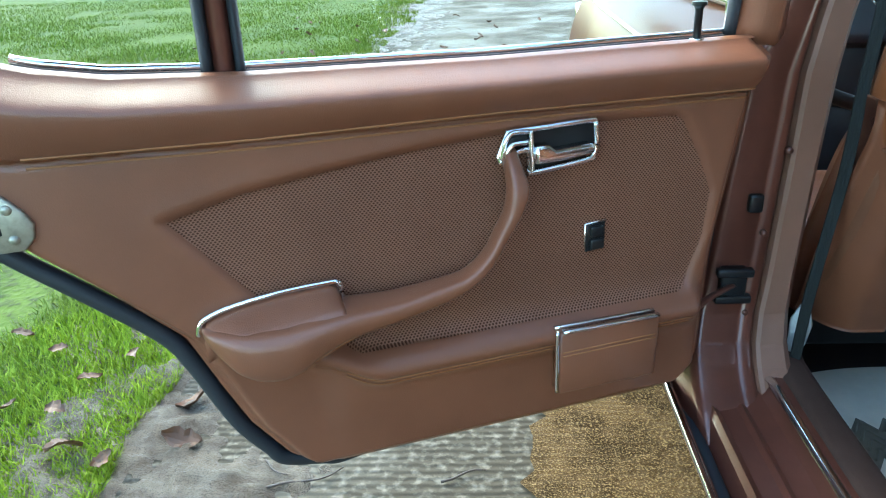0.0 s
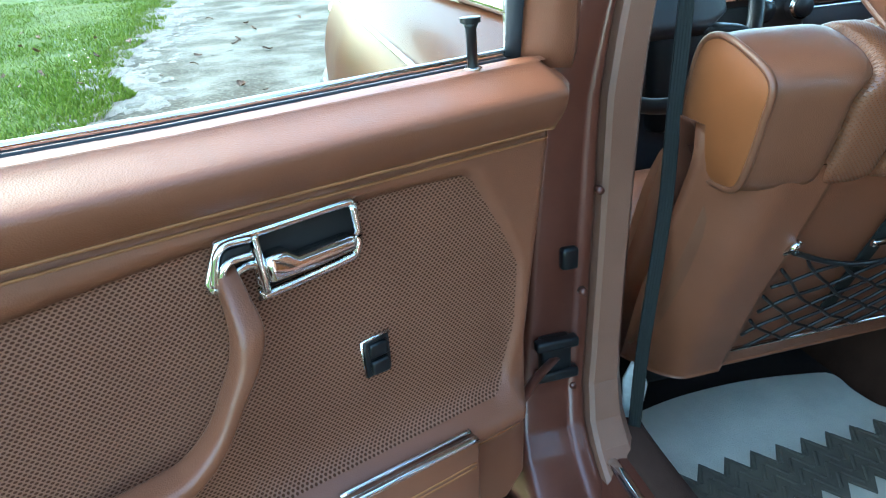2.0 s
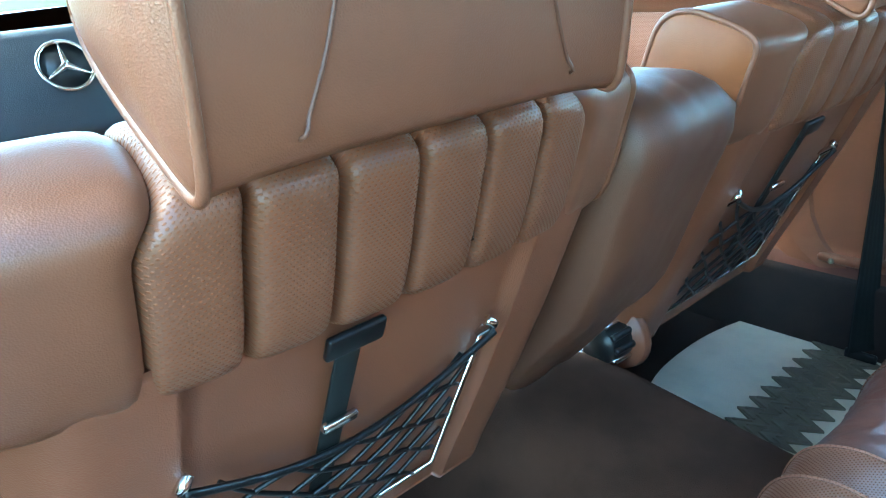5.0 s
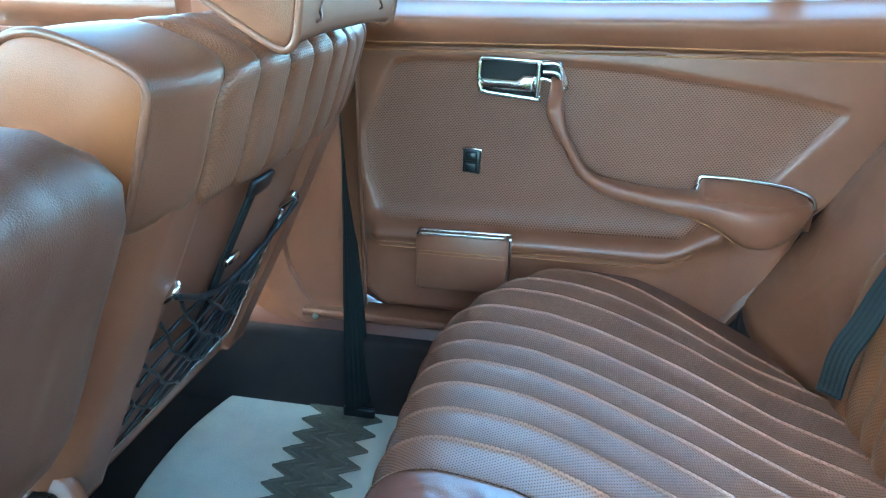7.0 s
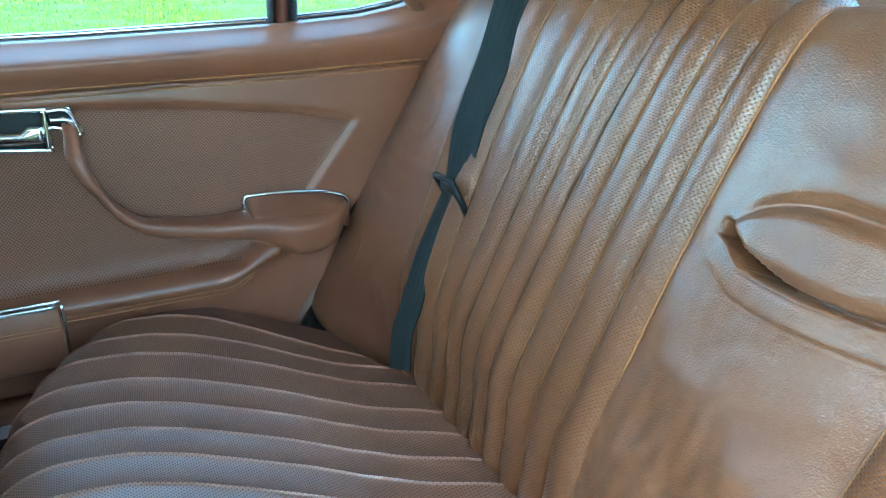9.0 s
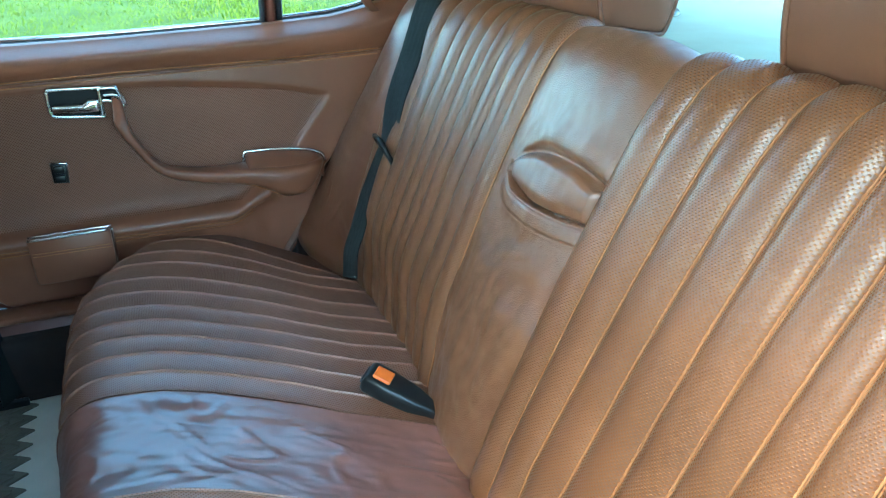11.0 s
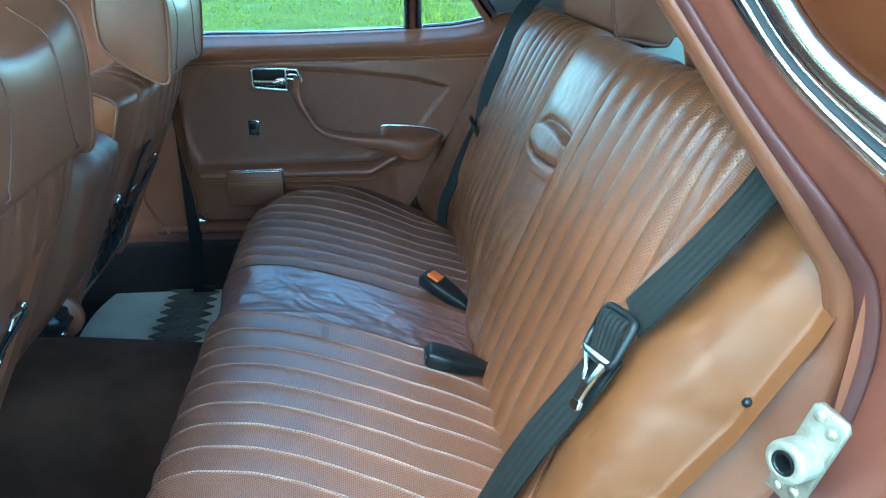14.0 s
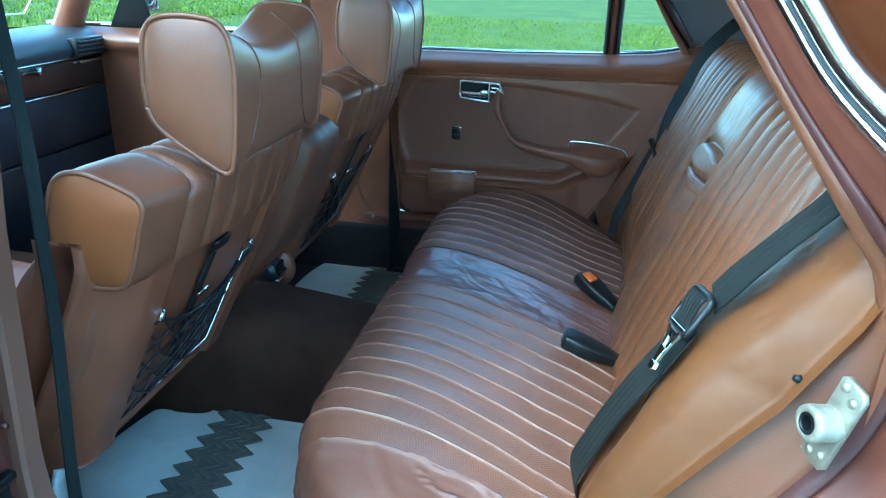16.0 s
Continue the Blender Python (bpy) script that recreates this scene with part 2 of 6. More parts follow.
def tube(path, r, k=10, flat=1.0, up=(0, 0, 1), n=None, smooth=True):
    """A rounded bar along a path; r may change along it, flat squeezes it along 'up'."""
    p = curve_through(path, n or max(2, 6 * len(path))) if smooth else np.asarray(path, float)
    r = np.interp(np.linspace(0, 1, len(p)), np.linspace(0, 1, len(np.atleast_1d(r))), np.atleast_1d(r))
    t = np.gradient(p, axis=0)
    t /= np.linalg.norm(t, axis=1)[:, None]
    side = np.cross(t, np.array(up, float))
    side /= np.linalg.norm(side, axis=1)[:, None] + 1e-9
    top = np.cross(side, t)
    a = np.linspace(0, 2 * np.pi, k, endpoint=False)
    P = p[:, None] + r[:, None, None] * (side[:, None] * np.cos(a)[None, :, None] + top[:, None] * (flat * np.sin(a))[None, :, None])
    return grid(P, wrap=True, caps=True)


def box(size, bevel=0.002, seg=2):
    """A box with rounded edges round the origin."""
    bm = bmesh.new()
    bmesh.ops.create_cube(bm, size=1)
    bmesh.ops.scale(bm, vec=size, verts=bm.verts)
    bmesh.ops.bevel(bm, geom=list(bm.edges), offset=min(bevel, min(size) * 0.45), segments=seg, affect='EDGES', profile=0.5)
    V = np.array([v.co[:] for v in bm.verts])
    F = [[v.index for v in f.verts] for f in bm.faces]
    bm.free()
    return V, F


def plate(outline, thick, bevel=0.0015):
    """A plate in the first two coordinates, from 0 up to thick, its upper rim rounded."""
    o = np.asarray(outline, float)
    c = o.mean(0)
    nrm = np.roll(o, -1, 0) - np.roll(o, 1, 0)
    nrm = np.stack([nrm[:, 1], -nrm[:, 0]], 1)
    nrm /= np.linalg.norm(nrm, axis=1)[:, None] + 1e-9
    if ((o - c) * nrm).sum() < 0:
        nrm = -nrm
    rings = [(0, 0), (thick - bevel, 0), (thick - bevel * 0.3, bevel * 0.3), (thick, bevel)]
    P = np.stack([np.column_stack([o - nrm * q, np.full(len(o), h)]) for h, q in rings])
    return grid(P, wrap=True, caps=True)


def put_at(V, m):
    V = np.asarray(V, float)
    m = np.array(m)
    return V @ m[:3, :3].T + m[:3, 3]


def merge(*parts):
    V, F, n = [], [], 0
    for v, f in parts:
        V.append(np.asarray(v, float).reshape(-1, 3))
        F += [tuple(i + n for i in q) for q in f]
        n += len(V[-1])
    return np.vstack(V), F


def shell(P, thick, wrap=False):
    """A sheet of points with a back face at the given offset vector, closed round its rim."""
    P = np.asarray(P, float)
    n, m = P.shape[:2]
    V1, F1 = grid(P)
    V2 = V1 + np.asarray(thick, float)
    F = list(F1) + [tuple(i + n * m for i in reversed(f)) for f in F1]
    rim = [i * m for i in range(n)] + [(n - 1) * m + j for j in range(1, m)] + [i * m + m - 1 for i in range(n - 2, -1, -1)] + [j for j in range(m - 2, 0, -1)]
    for a, b in zip(rim, rim[1:] + rim[:1]):
        F.append((a, a + n * m, b + n * m, b))
    return np.vstack([V1, V2]), F


def step(x, a, b):
    t = np.clip((np.asarray(x, float) - a) / (b - a), 0, 1)
    return t * t * (3 - 2 * t)


def inside_distance(x, y, poly):
    """Signed distance to a polygon, positive within."""
    p = np.asarray(poly, float)
    q = np.roll(p, -1, 0)
    best = np.full(np.shape(x), 1e9)
    odd = np.zeros(np.shape(x), bool)
    for (ax, ay), (bx, by) in zip(p, q):
        ex, ey = bx - ax, by - ay
        t = np.clip(((x - ax) * ex + (y - ay) * ey) / (ex * ex + ey * ey), 0, 1)
        best = np.minimum(best, np.hypot(x - ax - t * ex, y - ay - t * ey))
        odd ^= ((ay > y) != (by > y)) & (x < (bx - ax) * (y - ay) / (by - ay + 1e-12) + ax)
    return np.where(odd, best, -best)


# ---------------------------------------------------------------- ground
EDGE = -1.95


def edge_at(y):
    return EDGE + 0.10 * np.sin(y * 1.7 + 0.4) + 0.06 * np.sin(y * 4.3) + 0.03 * np.sin(y * 11)


def ground_material(name, colours, rough, scale, depth, wet=0.0):
    m, nt, b = nodes_of(name)
    geo = nt.nodes.new("ShaderNodeTexCoord").outputs["Object"]
    big = put(nt, "ShaderNodeTexNoise", Scale=scale, Detail=6.0, Roughness=0.65)
    fine = put(nt, "ShaderNodeTexNoise", Scale=scale * 28, Detail=3.0)
    for n in (big, fine):
        nt.links.new(geo, n.inputs["Vector"])
    c = mixed(nt, ramp(nt, big.outputs["Fac"], 0.38, 0.62), colours[0], colours[1])
    c = mixed(nt, ramp(nt, fine.outputs["Fac"], 0.45, 0.75), c, colours[2])
    nt.links.new(c, b.inputs["Base Color"])
    h = math_node(nt, 'ADD', fine.outputs["Fac"], math_node(nt, 'MULTIPLY', big.outputs["Fac"], 2.0))
    if wet:
        wave = put(nt, "ShaderNodeTexWave", Scale=15.0, Distortion=3.0, Detail=4.0)
        wave.bands_direction = 'Y'
        nt.links.new(geo, wave.inputs["Vector"])
        h = math_node(nt, 'ADD', h, math_node(nt, 'MULTIPLY', wave.outputs["Fac"], wet))
        r = math_node(nt, 'ADD', 0.38, math_node(nt, 'MULTIPLY', ramp(nt, big.outputs["Fac"], 0.35, 0.65), 0.35))
        nt.links.new(r, b.inputs["Roughness"])
        b.inputs["Specular IOR Level"].default_value = 0.03
    else:
        b.inputs["Roughness"].default_value = rough
        b.inputs["Specular IOR Level"].default_value = 0.12
    bn = put(nt, "ShaderNodeBump", Strength=0.7, Distance=depth)
    nt.links.new(h, bn.inputs["Height"])
    nt.links.new(bn.outputs[0], b.inputs["Normal"])
    return m


SOIL = ground_material("grassy_soil", ((0.056, 0.082, 0.012), (0.082, 0.112, 0.018), (0.042, 0.046, 0.016)), 0.9, 1.3, 0.02)
CONCRETE = ground_material("wet_concrete", ((0.108, 0.092, 0.068), (0.060, 0.049, 0.034), (0.170, 0.147, 0.112)), 0.4, 1.6, 0.006, wet=0.8)
MUD = ground_material("wet_mud", ((0.130, 0.096, 0.068), (0.21, 0.165, 0.122), (0.048, 0.034, 0.023)), 0.40, 13.0, 0.06)

xs = np.r_[-400, -120, -40, -15, np.linspace(-7, 7, 57), 15, 40, 120, 400]
ys = np.r_[-400, -120, -40, -15, np.linspace(-6, 12, 73), 20, 40, 120, 400]
GX, GY = np.meshgrid(xs, ys, indexing='ij')
lump = np.array([[noise.noise(Vector((x * 0.8, y * 0.8, 3.0))) for y in ys] for x in xs])
near = (np.abs(GX) < 8) & (np.abs(GY) < 13)
off_road = np.clip(np.maximum(EDGE - 0.15 - GX, GX - 1.75), 0, 0.5) * 2
GZ = np.where(near, lump * 0.05 * off_road, 0) - 0.012 + 0.02 * off_road
v, f = grid(np.stack([GX, GY, GZ], -1))
tagged(link_mesh("ground", v, f, SOIL), "lawn of short green grass with bare patches", "ground", kind="structure")

ry = np.linspace(-6, 40, 240)
rx0, rx1 = edge_at(ry), 1.6 + 0.05 * np.sin(ry * 2.1)
cols = np.linspace(0, 1, 30)
P = np.array([[(a + (b - a) * c, y, 0.0 + 0.006 * noise.noise(Vector((a + (b - a) * c, y, 0)) * 2)) for c in cols] for y, a, b in zip(ry, rx0, rx1)])
v, f = shell(P, (0, 0, -0.06))
tagged(link_mesh("driveway", v, f, CONCRETE, flip=True), "wet brushed concrete driveway strewn with twigs", "driveway", kind="structure")
my, mc = np.r_[np.linspace(-3, -0.6, 60)[:-1], np.linspace(-0.6, 1.9, 300)[:-1], np.linspace(1.9, 14, 220)], np.linspace(-1, 1, 54)
P = np.array([[(edge_at(y) + 0.02 + 0.42 * c, y, 0.020 * (1 - c * c) - 0.014 + 0.026 * noise.noise(Vector((c * 2.6, y * 5.5, 1))) + 0.014 * noise.noise(Vector((c * 8, y * 18, 4))) + 0.007 * noise.noise(Vector((c * 22, y * 50, 7)))) for c in mc] for y in my])
v, f = grid(P)
tagged(link_mesh("mud_verge", v, f, MUD, flip=True), "strip of wet mud and gravel along the driveway", "mud", kind="structure")

GRAVEL = ground_material("brown_gravel", ((0.090, 0.050, 0.018), (0.030, 0.016, 0.006), (0.30, 0.20, 0.088)), 0.5, 9.0, 0.020, wet=0.25)
P = np.array([[(a + (0.9 - a) * c, y, 0.008 + 0.004 * noise.noise(Vector((c * 9, y * 6, 5)))) for c in np.linspace(0, 1, 30)]
              for y in np.linspace(-2.4, 2.2, 130) for a in [-1.02 + 0.05 * math.sin(y * 5) + 0.09 * noise.noise(Vector((2, y * 5, 0))) + 0.05 * noise.noise(Vector((7, y * 17, 0)))]])
P = P.reshape(130, 30, 3)
v, f = grid(P)
tagged(link_mesh("gravel_strip", v, f, GRAVEL, flip=True), "damp brown gravel dirt on the concrete under the car", "gravel", kind="structure")


# ---------------------------------------------------------------- the rear doors
PIN_L, OPEN = np.array([-0.814, -0.016, 0]), radians(20.1)
U_L, N_L = np.array([-math.cos(OPEN), -math.sin(OPEN), 0]), np.array([math.sin(OPEN), -math.cos(OPEN), 0])
Z = np.array([0, 0, 1.0])
# a door's own coordinates: s towards its latch, d towards the cabin, z up
DOOR_LEFT = np.eye(4)
DOOR_LEFT[:3, 0], DOOR_LEFT[:3, 1], DOOR_LEFT[:3, 2], DOOR_LEFT[:3, 3] = U_L, N_L, Z, PIN_L
DOOR_RIGHT = np.eye(4)
DOOR_RIGHT[:3, 0], DOOR_RIGHT[:3, 1], DOOR_RIGHT[:3, 2], DOOR_RIGHT[:3, 3] = (0, -1, 0), (-1, 0, 0), Z, (0.675, -0.069, 0)

REAR_Z = [0.430, 0.440, 0.454, 0.508, 0.560, 0.630, 0.696, 0.763, 0.800, 0.850, 0.95]
REAR_S = [0.470, 0.495, 0.512, 0.549, 0.572, 0.600, 0.667, 0.739, 0.760, 0.775, 0.78]
FRONT_Z = [0.430, 0.436, 0.468, 0.633, 0.824, 0.95]
FRONT_S = [0.020, -0.009, -0.040, -0.046, -0.079, -0.085]
INSERT = [(0.594, 0.767), (0.52, 0.785), (0.447, 0.795), (0.35, 0.806), (0.254, 0.812), (0.14, 0.814), (0.036, 0.810), (0.024, 0.803), (0.0, 0.76),
          (-0.022, 0.711), (-0.016, 0.65), (0.006, 0.592), (0.02, 0.586), (0.2, 0.586), (0.419, 0.589), (0.47, 0.628), (0.524, 0.677)]


def belt_line(s):
    return np.interp(s, [-0.1, 0.0, 0.25, 0.5, 0.62, 0.68, 0.74, 0.80], [0.886, 0.887, 0.890, 0.898, 0.906, 0.917, 0.935, 0.965])


def seam_line(s):
    return np.interp(s, [-0.1, 0.25, 0.5, 0.7, 0.8], [0.826, 0.834, 0.836, 0.842, 0.85])


def panel_depth(s, z):
    """How far the door's lining stands towards the cabin."""
    top, seam = belt_line(s), seam_line(s)
    d = np.full(np.shape(s), 0.010)
    k = np.clip((z - seam) / (top - seam), 0, 1)
    d = d + np.where(z > seam, 0.022 * np.sin(np.pi * np.clip(k * 0.78 + 0.02, 0, 1)) + 0.004 - 0.030 * step(k, 0.62, 1.0), 0)
    d = d - 0.006 * np.exp(-((z - seam) / 0.0028) ** 2)
    w = inside_distance(s, z, INSERT)
    d = d - 0.006 * step(w, -0.010, 0.004)
    rim = np.exp(-((w + 0.012) / 0.010) ** 2)
    d = d + 0.0008 * rim * (z < seam - 0.01)
    # the padded roll of the map pocket
    along = step(s, 0.500, 0.470) * step(s, -0.03, 0.0)
    mid = 0.567 + 0.036 * step(s, 0.395, 0.485)
    d = d + along * 0.027 * np.exp(-((z - mid) / 0.020) ** 2)
    along = step(s, 0.475, 0.435) * step(s, -0.03, 0.0)
    d = d + along * 0.005 * step(z, 0.575, 0.545) * step(z, 0.44, 0.53)
    d = d - 0.006 * np.exp(-((z - mid + 0.018) / 0.003) ** 2) * along
    edge = np.minimum(s - np.interp(z, FRONT_Z, FRONT_S), np.interp(z, REAR_Z, REAR_S) - s)
    return d - 0.022 * (1 - step(edge, 0.0, 0.022)) - 0.016 * (1 - step(z, 0.430, 0.448))


def rear_door(M, label, weave):
    flip = np.linalg.det(M[:3, :3]) < 0
    base = (M @ np.array([0.3, -0.03, 0.43, 1]))[:3]
    door = thing("rear_door", base, label, "car door", "rear doors")

    def add(name, vf, material, parent=door, text="", uv=None, smooth=True):
        return link_mesh(name, put_at(vf[0], M), vf[1], material, parent, text, smooth, uv, flip=flip)

    def swap(vf):
        """A plate drawn in s and z, standing out along d."""
        V = np.asarray(vf[0])
        return V[:, [0, 2, 1]], [tuple(reversed(q)) for q in vf[1]]

    # lining
    nz, ns = 150, 170
    zz = np.linspace(0, 1, nz)
    rows = []
    for k in zz:
        z = 0.431 + k * (0.905 - 0.431)
        a, b = np.interp(z, FRONT_Z, FRONT_S), np.interp(z, REAR_Z, REAR_S)
        s = np.linspace(a, b, ns)
        top = belt_line(s)
        z2 = 0.431 + k * (top - 0.431)
        rows.append(np.stack([s, panel_depth(s, z2), z2], 1))
    rows = np.array(rows)
    add("lining", grid(rows), VINYL)
    # the painted shell behind, with its curved outer skin
    out = rows[::6, ::6].copy()
    out[:, :, 1] = -0.115 - 0.035 * np.sin(np.clip((out[:, :, 2] - 0.43) / 0.5, 0, 1) * np.pi) ** 0.7
    c = np.array([0.35, 0, 0.68])
    mid = rows[::6, ::6].copy()
    mid[:, :, 1] = -0.028
    grow = mid.copy()
    grow[:, :, 0] = c[0] + (grow[:, :, 0] - c[0]) * 1.035
    grow[:, :, 2] = np.where(grow[:, :, 2] < 0.7, 0.7 + (grow[:, :, 2] - 0.7) * 1.05, grow[:, :, 2])
    out[:, :, 0], out[:, :, 2] = grow[:, :, 0], grow[:, :, 2]
    n, m = out.shape[:2]
    V1, F1 = grid(grow)
    V2, _ = grid(out)
    F = [tuple(reversed(q)) for q in F1] + [tuple(i + n * m for i in q) for q in F1]
    rim = [i * m for i in range(n)] + [(n - 1) * m + j for j in range(1, m)] + [i * m + m - 1 for i in range(n - 2, -1, -1)] + [j for j in range(m - 2, 0, -1)]
    F += [(a, b, b + n * m, a + n * m) for a, b in zip(rim, rim[1:] + rim[:1])]
    add("door_shell", (np.vstack([V1, V2]), F), PAINT_IN, smooth=False)
    # rubber seal round the lower and rear edge
    zs = np.array([0.80, 0.763, 0.696, 0.640, 0.60, 0.55, 0.508, 0.470, 0.45])
    path = np.column_stack([np.interp(zs, REAR_Z, REAR_S) + 0.011, np.full(len(zs), -0.024), zs - 0.010])
    path = np.vstack([path, [(0.475, -0.030, 0.424), (0.455, -0.032, 0.418), (0.42, -0.036, 0.420)]])
    add("seal", tube(path, 0.010, 10, n=90), RUBBER)
    # woven insert
    ins = []
    for k in np.linspace(0, 1, 60):
        z = 0.586 + k * (0.813 - 0.586)
        pts = np.linspace(-0.03, 0.6, 600)
        w = inside_distance(pts, np.full(600, z), INSERT)
        ok = pts[w > -0.001]
        a, b = (ok.min(), ok.max()) if len(ok) else (0.1, 0.101)
        s = np.linspace(a, b, 90)
        ins.append(np.stack([s, panel_depth(s, np.full(90, z)) + 0.0022 + 0 * s, np.full(90, z)], 1))
    ins = np.array(ins)
    add("insert_panel", grid(ins), weave, text="woven basket-pattern vinyl insert", uv=ins.reshape(-1, 3)[:, [0, 2]])
    # stitching: two lines below the roll, one on the pocket
    for dz in (0.0055, -0.0055):
        s = np.linspace(-0.07, 0.70, 60)
        z = seam_line(s) + dz
        add("stitch_line", tube(np.stack([s, panel_depth(s, z) + 0.0006, z], 1), 0.0013, 6, n=120), THREAD)
    for dz in (0.0055, -0.0055):
        s = np.linspace(0.0, 0.44, 40)
        z = 0.549 + 0.030 * step(s, 0.395, 0.47) + dz
        add("stitch_line", tube(np.stack([s, panel_depth(s, z) + 0.0006, z], 1), 0.0008, 6, n=80), THREAD)
    # the armrest and its pull
    # columns: the upper edge, the lower edge, where it starts and how far it stands out from the lining
    rows_ = curve_through([(0.247, 0.800, 0.233, 0.797, 0.004, 0.020), (0.250, 0.785, 0.232, 0.780, 0.012, 0.040), (0.252, 0.763, 0.231, 0.760, 0.026, 0.055), (0.257, 0.740, 0.240, 0.737, 0.030, 0.058), (0.267, 0.720, 0.255, 0.714, 0.030, 0.058),
                           (0.280, 0.697, 0.270, 0.689, 0.030, 0.058), (0.300, 0.679, 0.289, 0.668, 0.028, 0.059), (0.320, 0.672, 0.322, 0.651, 0.024, 0.060), (0.382, 0.662, 0.381, 0.638, 0.014, 0.064), (0.437, 0.661, 0.433, 0.629, 0.004, 0.069),
                           (0.472, 0.658, 0.468, 0.614, 0.0, 0.072), (0.500, 0.655, 0.495, 0.598, 0.0, 0.073), (0.530, 0.655, 0.525, 0.596, 0.0, 0.070), (0.552, 0.656, 0.550, 0.607, 0.0, 0.062), (0.569, 0.656, 0.568, 0.628, 0.0, 0.048), (0.578, 0.654, 0.578, 0.642, 0.0, 0.034), (0.581, 0.652, 0.581, 0.648, 0.0, 0.020)], 96)
    a = np.linspace(0, 2 * np.pi, 24, endpoint=False)
    sq = lambda x, p: np.sign(x) * np.abs(x) ** p
    P = np.zeros((len(rows_), 24, 3))
    for i, (us, uz, ls, lz, din, dout) in enumerate(rows_):
        w_ = sq(np.cos(a), 0.62)
        P[i, :, 0] = (us + ls) / 2 + (us - ls) / 2 * w_
        P[i, :, 2] = (uz + lz) / 2 + (uz - lz) / 2 * w_
        # the outer face leans in towards its lower edge
        P[i, :, 1] = (dout + din) / 2 + (dout - din) / 2 * sq(np.sin(a), 0.55) * (1 + 0.08 * w_ * (np.sin(a) > 0)) / 1.04
    armrest = add("armrest", grid(P, wrap=True, caps=True), VINYL, text="padded vinyl armrest sweeping up into a pull")
    # lower roll that runs on from the armrest to the pocket
    add("arm_seam", tube([(0.488, 0.050, 0.601), (0.462, 0.058, 0.618), (0.43, 0.058, 0.632), (0.38, 0.054, 0.642), (0.325, 0.051, 0.655), (0.292, 0.050, 0.672), (0.273, 0.050, 0.692), (0.257, 0.050, 0.717), (0.243, 0.050, 0.741), (0.235, 0.048, 0.762)], 0.0010, 6, n=70), THREAD, armrest)
    # the ashtray's lid slopes from its chrome rim down to the armrest's front edge
    st = np.linspace(0.437, 0.579, 30)
    zt = np.interp(st, [0.437, 0.444, 0.499, 0.548, 0.574, 0.579], [0.668, 0.676, 0.674, 0.667, 0.659, 0.650])
    zr = np.interp(st, [0.437, 0.454, 0.487, 0.518, 0.569, 0.579], [0.662, 0.661, 0.655, 0.653, 0.655, 0.648])
    lid_ = [(0.006, zt - 0.04), (0.006, zt - 0.003), (0.009, zt), (0.018, zt), (0.050, zr + 0.002), (0.058, zr - 0.002), (0.060, zr - 0.010), (0.054, zr - 0.03)]
    end_ = 1 - 0.5 * step(st, 0.530, 0.582) ** 1.5
    P = np.stack([np.stack([st, 0.006 + (dd - 0.006) * end_, zz_], 1) for dd, zz_ in lid_], 1)
    add("ashtray", grid(P, wrap=True, caps=True), VINYL, armrest, "small armrest ashtray with a chrome rim")
    add("chrome_rim", tube([(0.4345, 0.016, 0.655), (0.4345, 0.016, 0.671), (0.437, 0.016, 0.676), (0.444, 0.016, 0.679), (0.499, 0.017, 0.6775), (0.548, 0.016, 0.6705), (0.574, 0.016, 0.6625), (0.582, 0.016, 0.655), (0.585, 0.016, 0.644)],
                           0.0032, 8, n=70), CHROME, armrest)
    # handle: chrome bezel, dark cup, lever
    nar = lambda pts: [(0.253 - (0.253 - q[0]) * 0.86, *q[1:]) for q in pts]
    bez = nar([(0.120, 0.815), (0.124, 0.8185), (0.19, 0.817), (0.236, 0.816), (0.241, 0.813), (0.253, 0.788), (0.250, 0.784), (0.242, 0.785), (0.226, 0.7935), (0.212, 0.7925), (0.211, 0.772), (0.207, 0.768), (0.13, 0.7745), (0.122, 0.779), (0.118, 0.79)])
    rim = [(s, 0.0145, z) for s, z in bez] + [(bez[0][0], 0.0145, bez[0][1])]
    handle = add("handle_bezel", tube(rim, 0.0038, 8, n=130), CHROME, text="chrome door handle surround")
    V, F = plate([(s, z) for s, z in bez], 0.006, 0.001)
    add("cup", swap((V + [0, 0, 0.0015], F)), RECESS, handle, "dark recessed handle cup")
    add("bezel_bar", tube(nar([(0.2105, 0.0155, 0.8155), (0.2095, 0.0165, 0.79), (0.2085, 0.0155, 0.770)]), 0.0036, 8), CHROME, handle)
    V, F = plate(nar([(0.249, 0.788), (0.239, 0.811), (0.217, 0.813), (0.217, 0.806), (0.232, 0.805), (0.240, 0.790)]), 0.010, 0.002)
    add("pull_cap", swap((V + [0, 0, 0.010], F)), RECESS, handle, "dark pull cap with a chrome lip")
    add("cap_lip", tube(nar([(0.246, 0.0215, 0.790), (0.238, 0.0225, 0.8035), (0.217, 0.0225, 0.8050)]), 0.0028, 8), CHROME, handle)
    add("cap_frame", tube(nar([(0.250, 0.0165, 0.787), (0.240, 0.0185, 0.8135), (0.214, 0.0185, 0.8150)]), 0.0030, 8), CHROME, handle)
    V, F = plate(nar([(0.206, 0.797), (0.200, 0.799), (0.188, 0.799), (0.178, 0.792), (0.13, 0.794), (0.124, 0.792), (0.124, 0.782), (0.16, 0.7785), (0.2, 0.7775), (0.206, 0.779)]), 0.014, 0.004)
    add("lever", swap((V + [0, 0, 0.009], F)), CHROME, handle)
    # window switch
    V, F = plate([(0.118, 0.694), (0.142, 0.692), (0.142, 0.658), (0.118, 0.660)], 0.007, 0.0015)
